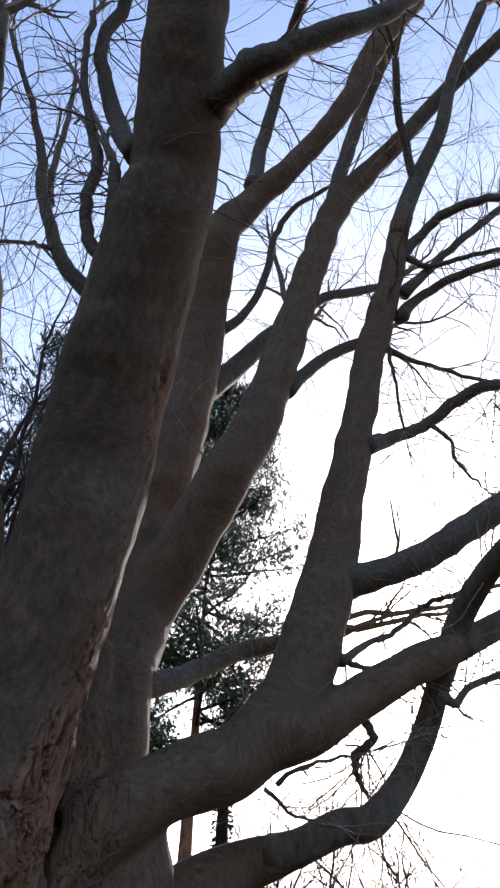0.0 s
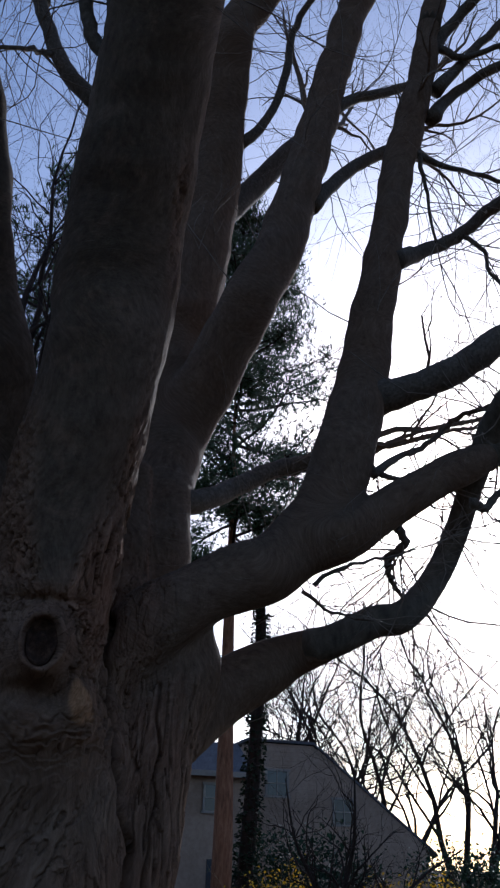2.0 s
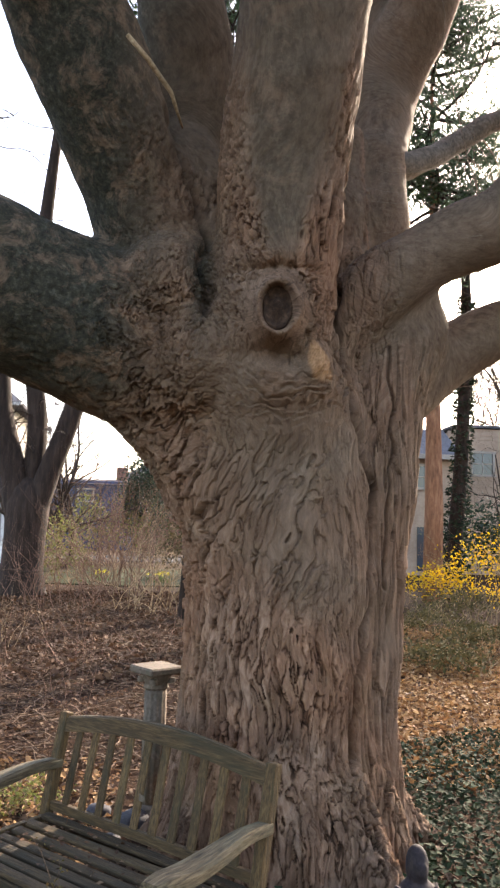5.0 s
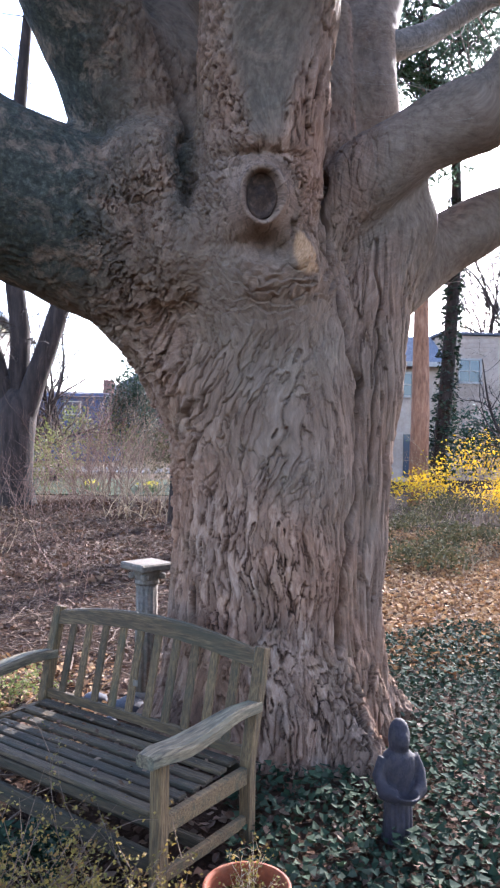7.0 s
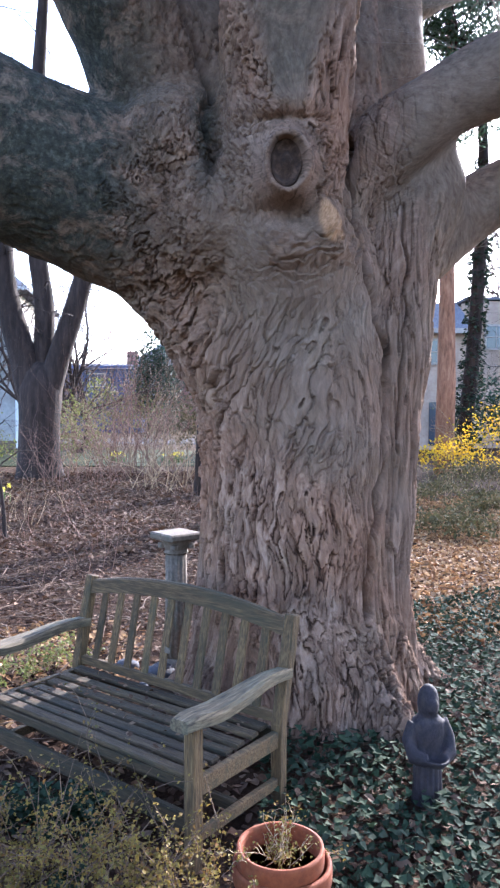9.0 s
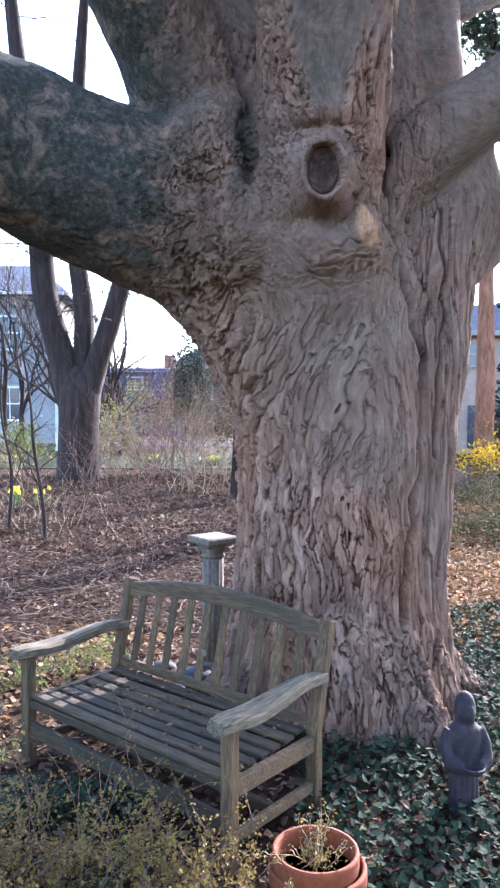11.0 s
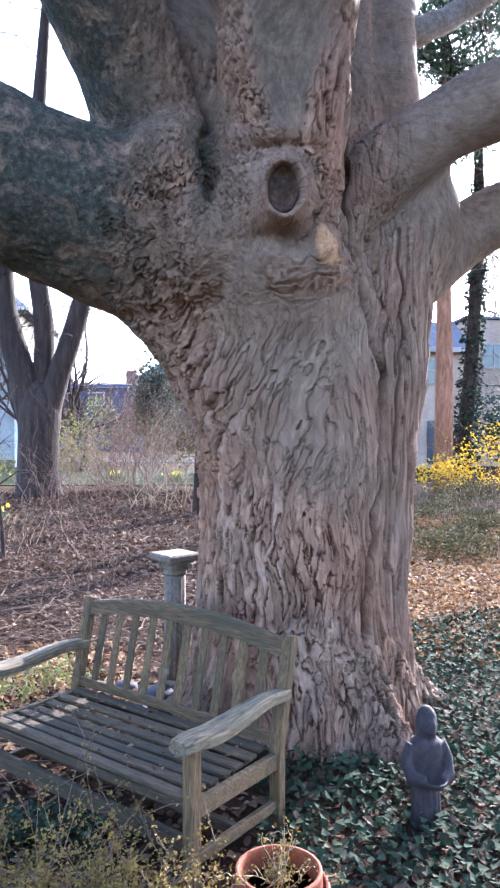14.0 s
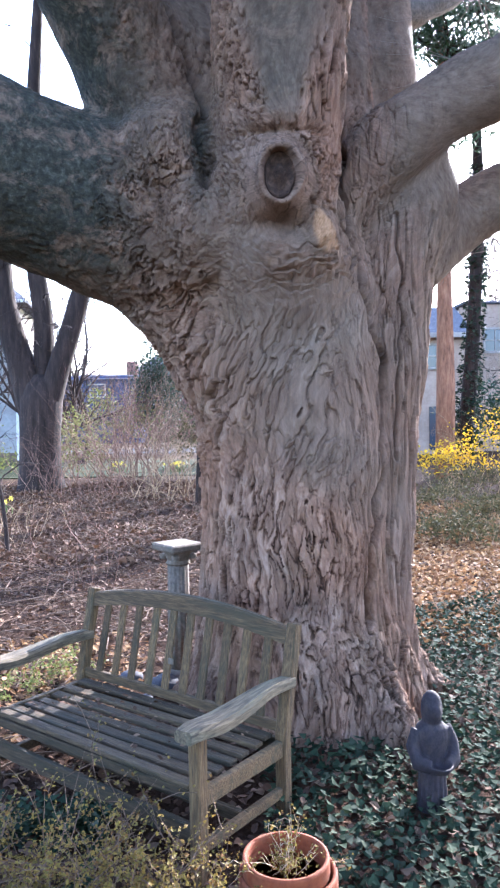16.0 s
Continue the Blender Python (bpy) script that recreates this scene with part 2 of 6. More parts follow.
SIDING_LILAC = grained("grey-taupe painted siding", (0.30, 0.205, 0.145), (0.36, 0.25, 0.18), (0.42, 0.30, 0.22), 5, 0.6, rough=0.65, bump=0.1)
SIDING_BLUE = grained("blue painted siding", (0.025, 0.035, 0.085), (0.035, 0.05, 0.11), (0.05, 0.07, 0.14), 5, 0.6, rough=0.65, bump=0.1)
TRIM_DULL = grained("dull taupe painted trim", (0.28, 0.24, 0.20), (0.34, 0.29, 0.25), (0.40, 0.35, 0.31), 8, 1, rough=0.6, bump=0.1)
TRIM_WHITE = grained("white painted trim", (0.62, 0.62, 0.62), (0.72, 0.72, 0.71), (0.8, 0.8, 0.79), 8, 1, rough=0.5, bump=0.1)
SHINGLE = grained("grey asphalt shingle", (0.07, 0.07, 0.08), (0.12, 0.12, 0.135), (0.18, 0.18, 0.20), 14, 1.2, rough=0.95)
CHIMNEY = grained("red-brown chimney brick", (0.13, 0.06, 0.045), (0.21, 0.105, 0.08), (0.28, 0.16, 0.13), 8, 1, rough=0.9)
ASPHALT = grained("worn grey asphalt", (0.022, 0.021, 0.024), (0.035, 0.034, 0.038), (0.055, 0.054, 0.06), 20, 0.4, rough=0.9)
CABLE = grained("black cable sheath", (0.012, 0.012, 0.012), (0.02, 0.02, 0.02), (0.03, 0.03, 0.03), 20, 2, rough=0.6)
for dull in (ASPHALT, SHINGLE):
    dull.node_tree.nodes["Principled BSDF"].inputs["Specular IOR Level"].default_value = 0.05
WINDOW_GLASS, glass_tree, glass_shader = material("dark window glass", 0.06)
glass_shader.inputs["Base Color"].default_value = (0.035, 0.045, 0.06, 1)
glass_shader.inputs["Specular IOR Level"].default_value = 0.6
bumped(glass_tree, glass_shader, noise_at(glass_tree, coords(glass_tree), 1.3, 2), 0.05, 0.02)
KNOT_WOOD = grained("dark weathered knot wood", (0.0165, 0.00828, 0.004641), (0.045, 0.0238, 0.01392), (0.12, 0.06624, 0.03927), 34, 12, bump=1.0, depth=0.012, rough=0.95)


def ground_material():
    """Bare earth under litter; brown and grey leaf mould, greener towards the ivy and the lawn."""
    m, tree, shader = material("leaf-strewn earth", 0.95)
    shader.inputs["Specular IOR Level"].default_value = 0.04
    at = coords(tree, source="World")
    crumbs = noise_at(tree, at, 28, 6, 0.75)
    earth = ramp(tree, crumbs, [(0.25, (0.0117, 0.00612, 0.00369)), (0.5, (0.0338, 0.01836, 0.01148)), (0.75, (0.0728, 0.04182, 0.02706))])
    tan = ramp(tree, noise_at(tree, at, 17, 6, 0.8), [(0.35, (0.0208, 0.01122, 0.00656)), (0.65, (0.0676, 0.03774, 0.02214))])
    colour = mixed(tree, ramp(tree, noise_at(tree, at, 0.9, 4), [(0.42, (0, 0, 0)), (0.62, (1, 1, 1))]), earth, tan)
    green = ramp(tree, crumbs, [(0.3, (0.0325, 0.02652, 0.00984)), (0.7, (0.091, 0.06732, 0.0246))])
    colour = mixed(tree, ramp(tree, noise_at(tree, at, 0.55, 5, 0.7), [(0.56, (0, 0, 0)), (0.68, (0.7,) * 3)]), colour, green)
    tree.links.new(colour, shader.inputs["Base Color"])
    bumped(tree, shader, crumbs, 1.0, 0.04)
    return m


EARTH = ground_material()
LAWN = grained("spring lawn", (0.014, 0.018, 0.007), (0.028, 0.032, 0.013), (0.05, 0.05, 0.024), 12, 0.7, rough=0.95, bump=0.8, depth=0.03)

LAWN.node_tree.nodes["Principled BSDF"].inputs["Specular IOR Level"].default_value = 0.05

# ---- mesh tools ----


class Shape:
    """Vertices and faces gathered for one mesh."""

    def __init__(self):
        self.v, self.f = [], []

    def add(self, verts, faces):
        n = len(self.v)
        self.v += [tuple(p) for p in verts]
        self.f += [tuple(i + n for i in f) for f in faces]
        return self

    def box(self, x, y, z, sx, sy, sz, turn=None, bevel=0.0):
        """A box about (x, y, z); bevel cuts its long edges."""
        hx, hy, hz = sx / 2, sy / 2, sz / 2
        m = Matrix.Translation((x, y, z)) @ (turn.to_4x4() if turn else Matrix())
        if bevel <= 0:
            pts = [(a * hx, b * hy, c * hz) for c in (-1, 1) for a, b in ((-1, -1), (1, -1), (1, 1), (-1, 1))]
            return self.add([m @ Vector(p) for p in pts], [(3, 2, 1, 0), (4, 5, 6, 7), (0, 1, 5, 4), (1, 2, 6, 5), (2, 3, 7, 6), (3, 0, 4, 7)])
        b = bm_box(sx, sy, sz, bevel)
        self.add([m @ v.co for v in b.verts], [[v.index for v in f.verts] for f in b.faces])
        b.free()
        return self

    def tube(self, pts, radii, sides=6, caps=True, wobble=0.0, rnd=None):
        pts = [Vector(p) for p in pts]
        n, side, base = len(pts), None, len(self.v)
        for i, p in enumerate(pts):
            way = (pts[min(i + 1, n - 1)] - pts[max(i - 1, 0)]).normalized()
            if side is None:
                side = way.orthogonal().normalized()
            side = (side - way * side.dot(way)).normalized()
            up = way.cross(side)
            for k in range(sides):
                a = 2 * math.pi * k / sides
                r = radii[i] * (1 + (rnd.uniform(-wobble, wobble) if rnd else 0))
                self.v.append(tuple(p + (side * math.cos(a) + up * math.sin(a)) * r))
        for i in range(n - 1):
            for k in range(sides):
                a, b = base + i * sides + k, base + i * sides + (k + 1) % sides
                self.f.append((a, b, b + sides, a + sides))
        if caps:
            self.f.append(tuple(base + k for k in reversed(range(sides))))
            self.f.append(tuple(base + (n - 1) * sides + k for k in range(sides)))
        return self

    def lathe(self, profile, sides=24, centre=(0, 0, 0), squash=1.0):
        """A turned form from (radius, height) pairs."""
        base = len(self.v)
        for r, z in profile:
            for k in range(sides):
                a = 2 * math.pi * k / sides
                self.v.append((centre[0] + r * math.cos(a), centre[1] + r * math.sin(a) * squash, centre[2] + z))
        for i in range(len(profile) - 1):
            for k in range(sides):
                a, b = base + i * sides + k, base + i * sides + (k + 1) % sides
                self.f.append((a, b, b + sides, a + sides))
        self.f.append(tuple(base + k for k in reversed(range(sides))))
        self.f.append(tuple(base + (len(profile) - 1) * sides + k for k in range(sides)))
        return self

    def mesh(self, name, mat, smooth=False):
        me = bpy.data.meshes.new(name)
        me.from_pydata(self.v, [], self.f)
        me.materials.append(mat)
        if smooth:
            me.polygons.foreach_set("use_smooth", [True] * len(me.polygons))
        me.update()
        return me


def bm_box(sx, sy, sz, bevel):
    b = bmesh.new()
    bmesh.ops.create_cube(b, size=1)
    for v in b.verts:
        v.co = Vector((v.co.x * sx, v.co.y * sy, v.co.z * sz))
    bmesh.ops.bevel(b, geom=b.edges[:], offset=bevel, segments=1, affect="EDGES", profile=0.5)
    b.verts.index_update()
    return b


def thing(name, at, label, category, turn=0.0, group="", kind=""):
    ob = new(name)
    ob.empty_display_size = 0.1
    ob.matrix_world = pose(*at, 0, 0, turn)
    return tagged(ob, label, category, group, kind)


def part(name, shape, mat, parent, label="", smooth=False, kind=""):
    ob = new(name, shape.mesh(name, mat, smooth))
    ob.parent = parent
    return tagged(ob, label, kind=kind)


def single(name, shape, mat, label, category, at=(0, 0, 0), turn=0.0, group="", kind="", smooth=False):
    ob = new(name, shape.mesh(name, mat, smooth))
    ob.matrix_world = pose(*at, 0, 0, turn)
    return tagged(ob, label, category, group, kind)


def spline(pts, steps=4):
    """Catmull-Rom through points of any size."""
    p = [np.array(q, float) for q in pts]
    p = [2 * p[0] - p[1], *p, 2 * p[-1] - p[-2]]
    out = []
    for a, b, c, d in zip(p, p[1:], p[2:], p[3:]):
        for s in np.linspace(0, 1, steps, endpoint=False):
            out.append(0.5 * (2 * b + (c - a) * s + (2 * a - 5 * b + 4 * c - d) * s**2 + (3 * b - a - 3 * c + d) * s**3))
    return np.array(out + [p[-2]])


def leaves(shape, places, ways, sizes, rnd, lobes=False, curl=0.25):
    """Small folded leaves: a keel with two wings, or ivy with its lobes."""
    for p, way, s in zip(places, ways, sizes):
        way = Vector(way).normalized()
        side = way.cross(Vector((rnd.gauss(0, 0.4), rnd.gauss(0, 0.4), 1))).normalized()
        up = side.cross(way).normalized()
        p, c = Vector(p), curl * rnd.uniform(0.2, 1.2)
        if lobes == "dead":
            lift = [c * rnd.uniform(-0.3, 1.0) for _ in range(6)]
            pts = [p] + [p + way * s * a + side * s * b * rnd.uniform(0.75, 1.2) + up * s * lift[k] * abs(b) * 1.6 for k, (a, b) in enumerate(((0.2, 0.2), (0.5, 0.36), (0.8, 0.2), (0.8, -0.2), (0.5, -0.36), (0.2, -0.2)))]
            pts += [p + way * s - up * s * c * 0.4, p + way * s * 0.5 - up * s * c * 0.15]
            shape.add(pts, [(0, 1, 2, 8), (8, 2, 3, 7), (8, 7, 4, 5), (0, 8, 5, 6)])
        elif lobes:
            pts = [p, p + side * s * 0.55 + way * s * 0.12 + up * s * c * 0.4, p + side * s * 0.3 + way * s * 0.55, p + way * s * 1.05 - up * s * c * 0.3,
                   p - side * s * 0.3 + way * s * 0.55, p - side * s * 0.55 + way * s * 0.12 + up * s * c * 0.4]
            shape.add(pts, [(0, 1, 2), (0, 2, 3), (0, 3, 4), (0, 4, 5)])
        else:
            pts = [p, p + side * s * 0.34 + way * s * 0.45 + up * s * c, p + way * s - up * s * c * 0.3, p - side * s * 0.34 + way * s * 0.45 + up * s * c]
            shape.add(pts, [(0, 1, 2), (0, 2, 3)])
    return shape

# ---- the ground ----


def ground_height(x, y):
    """Gently uneven ground, with a low swell round the old tree."""
    d = math.hypot(x - 0.6, y - 4.5)
    near = max(0.0, 1 - math.hypot(x, y - 6) / 45)
    return near * 0.05 * noise.noise(Vector((x * 0.35, y * 0.35, 0.3))) + 0.10 * math.exp(-(d / 1.1) ** 2)


def make_ground():
    near = np.linspace(-9, 9, 91)
    far = 9 * np.geomspace(1.12, 170, 40)
    xs = np.concatenate([-far[::-1], near, far])
    ys = xs + 6
    shape = Shape()
    shape.v = [(x, y, ground_height(x, y)) for y in ys for x in xs]
    n = len(xs)
    shape.f = [(j * n + i, j * n + i + 1, j * n + n + i + 1, j * n + n + i) for j in range(n - 1) for i in range(n - 1)]
    return single("ground", shape, EARTH, "brown leaf-strewn earth under old trees", "ground", kind="structure", smooth=True)


make_ground()


def strip(name, mat, label, category, x0, x1, y0, y1, z, seed):
    """A flat strip of ground with an uneven rim and some thickness."""
    rnd = random.Random(seed)
    top = [(x0 + (x1 - x0) * k / 24, y0 + rnd.uniform(-0.25, 0.25), z) for k in range(25)]
    top += [(x1 - (x1 - x0) * k / 24, y1 + rnd.uniform(-0.3, 0.3), z) for k in range(25)]
    low = [(x, y, z - 0.12) for x, y, _ in top]
    n = len(top)
    shape = Shape().add(top + low, [tuple(range(n))] + [(k, k + n, (k + 1) % n + n, (k + 1) % n) for k in range(n)])
    return single(name, shape, mat, label, category, kind="structure")


strip("lawn", LAWN, "thin strip of spring lawn behind the leaf litter", "lawn", -26, 1.0, 23.5, 33, 0.03, 3)
strip("road", ASPHALT, "pale worn asphalt street beyond the lawn", "road", -70, 60, 40, 47, 0.03, 4)

# ---- the old maple ----


def limb(*points):
    return [tuple(p) for p in points]


FRONT = limb((0.45, 4.42, 1.90, 0.340), (0.42, 4.22, 2.35, 0.420), (0.33, 4.03, 2.81, 0.345), (0.39, 3.97, 3.37, 0.350), (0.39, 3.90, 3.77, 0.362), (0.47, 3.59, 4.64, 0.349), (0.45, 3.42, 5.22, 0.374), (0.44, 2.54, 6.29, 0.316), (0.44, 2.33, 6.63, 0.293), (0.26, 1.72, 7.35, 0.262), (0.15, 1.43, 8.11, 0.256))
LEFT_LOW = limb((0.50, 4.45, 2.10, 0.400), (0.09, 4.45, 2.73, 0.555), (-0.37, 4.38, 2.88, 0.513), (-0.84, 4.25, 3.01, 0.466), (-1.24, 4.07, 3.15, 0.423), (-1.63, 3.84, 3.26, 0.392), (-2.20, 3.46, 3.32, 0.366))
LEFT_LEAN = limb((0.40, 4.50, 2.30, 0.400), (0.03, 4.55, 2.96, 0.482), (-0.32, 4.33, 3.55, 0.360), (-0.52, 4.08, 3.97, 0.316), (-0.76, 3.74, 4.43, 0.310), (-0.89, 3.44, 4.69, 0.269), (-0.79, 3.14, 4.98, 0.243), (-0.76, 2.62, 5.43, 0.215), (-0.88, 1.93, 5.72, 0.166))
SECOND = limb((0.40, 4.60, 2.80, 0.300), (0.20, 4.69, 3.56, 0.301), (-0.06, 4.71, 4.04, 0.362), (-0.21, 4.34, 4.90, 0.276), (-0.35, 4.12, 5.33, 0.213), (-0.43, 3.86, 5.72, 0.196), (-0.52, 3.74, 6.11, 0.189), (-0.87, 2.96, 6.95, 0.167), (-0.96, 2.77, 7.46, 0.141), (-1.06, 2.53, 8.24, 0.086))
REAR = limb((1.00, 4.50, 2.40, 0.240), (1.08, 4.79, 3.02, 0.272), (1.12, 4.75, 3.77, 0.212), (1.14, 4.94, 4.42, 0.205), (1.14, 5.21, 4.96, 0.339), (1.14, 5.45, 6.06, 0.379), (1.23, 5.41, 6.49, 0.369), (1.42, 5.33, 7.72, 0.293), (1.44, 5.03, 8.74, 0.261), (1.38, 4.54, 9.58, 0.221), (1.64, 4.30, 10.13, 0.161), (2.14, 3.79, 10.81, 0.145), (2.54, 3.34, 11.64, 0.143), (2.81, 2.94, 12.74, 0.143), (3.39, 2.59, 14.14, 0.156))
REAR_RIGHT = limb((1.16, 4.94, 4.42, 0.204), (1.18, 5.20, 4.96, 0.308), (1.42, 4.93, 5.49, 0.249), (1.63, 4.56, 6.07, 0.236), (1.90, 4.53, 6.75, 0.222), (2.12, 4.53, 7.68, 0.204), (2.33, 4.50, 8.66, 0.187), (2.53, 4.36, 9.68, 0.181), (2.77, 4.13, 10.64, 0.171), (3.36, 3.58, 11.59, 0.119), (3.90, 3.00, 12.48, 0.107), (4.53, 2.21, 13.29, 0.106))
REAR_RIGHT_FORK = limb((2.73, 4.15, 10.48, 0.162), (2.83, 4.17, 11.41, 0.106), (2.98, 4.00, 12.25, 0.103), (3.10, 3.59, 13.05, 0.098), (3.24, 3.05, 13.69, 0.090), (3.33, 2.39, 14.18, 0.081))
BIG_RIGHT = limb((0.72, 4.50, 2.75, 0.220), (0.92, 4.33, 3.15, 0.215), (1.24, 4.25, 3.42, 0.205), (1.52, 4.22, 3.58, 0.205), (1.78, 4.20, 3.71, 0.212), (2.06, 4.14, 4.04, 0.218), (2.26, 4.16, 4.59, 0.218), (2.50, 4.29, 5.32, 0.210), (2.60, 4.22, 5.96, 0.186), (2.83, 4.23, 6.98, 0.170), (2.98, 4.13, 7.91, 0.162), (3.15, 3.87, 8.84, 0.141), (3.21, 3.61, 9.61, 0.116), (3.39, 3.40, 10.37, 0.107), (3.63, 3.05, 11.20, 0.091), (3.78, 2.73, 12.26, 0.081), (4.10, 2.18, 13.56, 0.077))
RIGHT_MID = limb((1.52, 4.34, 3.57, 0.120), (1.92, 4.15, 3.80, 0.192), (2.20, 4.01, 3.91, 0.162), (2.51, 3.96, 4.13, 0.147), (2.85, 3.90, 4.37, 0.137), (3.15, 3.88, 4.55, 0.127), (3.51, 3.89, 4.77, 0.104), (3.95, 3.86, 5.05, 0.100), (4.54, 3.67, 5.39, 0.090))
RIGHT_LOW = limb((0.96, 4.45, 1.90, 0.170), (1.08, 4.55, 2.45, 0.190), (1.42, 4.72, 2.86, 0.225), (1.82, 4.70, 3.13, 0.185), (2.03, 4.62, 3.25, 0.148), (2.22, 4.39, 3.29, 0.112), (2.51, 4.35, 3.44, 0.110), (2.71, 4.30, 3.49, 0.108), (3.02, 4.38, 3.80, 0.096), (3.18, 4.29, 4.13, 0.091), (3.22, 4.05, 4.47, 0.088), (3.24, 3.76, 4.78, 0.093), (3.25, 3.41, 4.95, 0.087), (3.18, 2.88, 4.98, 0.073))
MID_BRANCH = limb((2.49, 4.24, 5.12, 0.163), (2.75, 4.09, 5.18, 0.117), (3.07, 3.93, 5.32, 0.113), (3.41, 3.74, 5.58, 0.111), (3.73, 3.59, 5.82, 0.110), (4.23, 3.32, 6.22, 0.094))
UPPER_BRANCH = limb((2.80, 4.16, 6.56, 0.101), (3.15, 4.22, 6.85, 0.069), (3.49, 4.16, 7.08, 0.060), (3.72, 3.93, 7.28, 0.061), (3.83, 3.63, 7.26, 0.059), (3.93, 3.18, 6.96, 0.049))
HIGH_BRANCH_A = limb((3.25, 3.93, 8.35, 0.084), (3.52, 3.95, 8.82, 0.057), (3.89, 3.71, 9.12, 0.051), (4.26, 3.35, 9.17, 0.047), (4.60, 2.90, 9.00, 0.040))
HIGH_BRANCH_B = limb((3.19, 3.79, 9.04, 0.081), (3.39, 3.60, 9.44, 0.057), (3.60, 3.28, 9.63, 0.056), (3.88, 2.92, 9.54, 0.050), (4.17, 2.49, 9.19, 0.040))
HIGH_BRANCH_C = limb((3.28, 3.85, 8.68, 0.073), (3.60, 3.71, 9.15, 0.047), (3.97, 3.46, 9.63, 0.045), (4.37, 3.20, 10.09, 0.044))
CROSS_BRANCH = limb((2.20, 4.49, 7.34, 0.083), (2.46, 4.55, 7.80, 0.070), (2.79, 4.57, 8.25, 0.067), (3.20, 4.52, 8.61, 0.063))
CROSS_UPPER = limb((2.43, 4.46, 8.73, 0.069), (2.69, 4.42, 9.03, 0.056), (3.05, 4.39, 9.26, 0.052), (3.42, 4.34, 9.52, 0.048))
STUB_BRANCH = limb((1.39, 5.39, 7.38, 0.154), (1.56, 5.38, 7.80, 0.140), (1.92, 5.41, 8.42, 0.130), (2.32, 5.38, 9.11, 0.117), (2.76, 5.48, 9.90, 0.103))
LOW_BACK = limb((1.17, 4.82, 4.31, 0.099), (1.45, 5.00, 4.43, 0.092), (1.81, 5.20, 4.72, 0.081), (2.17, 5.31, 4.99, 0.081), (2.53, 5.31, 5.13, 0.078), (2.81, 5.19, 5.22, 0.070))
TOP_BRANCH = limb((0.39, 2.16, 6.83, 0.100), (0.57, 2.05, 6.90, 0.092), (0.61, 1.79, 6.78, 0.108), (0.69, 1.59, 6.73, 0.105), (0.80, 1.48, 6.73, 0.091), (0.94, 1.36, 6.82, 0.078), (1.17, 1.22, 6.98, 0.068), (1.41, 1.12, 7.22, 0.063), (1.69, 0.89, 7.60, 0.058))
TOP_STEM = limb((1.61, 4.18, 10.30, 0.101), (1.69, 4.18, 11.18, 0.094), (1.73, 3.89, 11.90, 0.081), (1.73, 3.53, 12.34, 0.075), (1.66, 3.03, 12.49, 0.073), (1.63, 2.50, 12.34, 0.061))
LEFT_CROOK = limb((0.18, 2.34, 6.66, 0.076), (0.06, 2.46, 7.09, 0.070), (-0.12, 2.44, 7.55, 0.058), (-0.26, 2.34, 7.97, 0.050), (-0.20, 2.19, 8.33, 0.052), (-0.21, 2.02, 8.56, 0.048))
LEFT_STEM_B = limb((0.15, 2.76, 6.07, 0.047), (0.05, 2.74, 6.19, 0.044), (-0.03, 2.64, 6.46, 0.041), (-0.03, 2.56, 6.76, 0.042), (-0.15, 2.51, 7.11, 0.035), (-0.31, 2.40, 7.58, 0.028), (-0.38, 2.21, 8.16, 0.025))
LEFT_STEM_A = limb((0.17, 3.80, 6.96, 0.073), (-0.09, 3.81, 7.22, 0.065), (-0.30, 3.77, 7.61, 0.058), (-0.48, 3.71, 8.04, 0.055), (-0.59, 3.67, 8.50, 0.046), (-0.82, 3.51, 9.00, 0.031), (-1.19, 3.24, 9.58, 0.024))
LEFT_TWIG = limb((-0.37, 3.72, 7.86, 0.039), (-0.48, 3.86, 8.70, 0.034), (-0.52, 3.85, 9.59, 0.029), (-0.63, 3.83, 10.55, 0.025))
LEFT_SPUR = limb((0.20, 2.72, 6.11, 0.072), (0.12, 2.51, 6.47, 0.047), (0.08, 2.48, 6.69, 0.038))
SHORT_UP = limb((3.40, 3.43, 10.29, 0.066), (3.20, 3.23, 10.59, 0.054), (2.95, 2.95, 10.88, 0.048), (2.70, 2.53, 11.20, 0.043))
HANGING_TWIG = limb((2.53, 4.02, 4.04, 0.030), (2.61, 4.04, 3.91, 0.030), (2.56, 4.17, 3.84, 0.027), (2.59, 4.25, 3.76, 0.022), (2.69, 4.31, 3.65, 0.016))
LOW_BRANCH = limb((2.41, 4.04, 4.38, 0.038), (2.78, 4.30, 4.72, 0.026), (3.11, 4.41, 4.95, 0.024), (3.35, 4.38, 5.20, 0.023), (3.49, 4.13, 5.21, 0.020), (3.58, 3.62, 5.06, 0.016))
LOW_BRANCH_B = limb((2.40, 4.04, 4.41, 0.027), (2.63, 4.08, 4.40, 0.017), (2.89, 4.11, 4.50, 0.016), (3.16, 4.10, 4.48, 0.012))
MID_TWIG = limb((3.10, 4.06, 7.95, 0.040), (3.46, 4.01, 7.83, 0.025), (3.80, 3.93, 7.75, 0.022), (4.24, 3.75, 7.58, 0.019))
DROP_TWIG = limb((3.14, 4.05, 7.98, 0.026), (3.20, 4.10, 7.47, 0.016), (3.21, 4.07, 6.84, 0.013))
HIGH_TWIG = limb((3.30, 3.70, 9.16, 0.042), (3.54, 3.64, 9.05, 0.031), (3.83, 3.40, 9.08, 0.027), (4.18, 3.10, 9.06, 0.024))
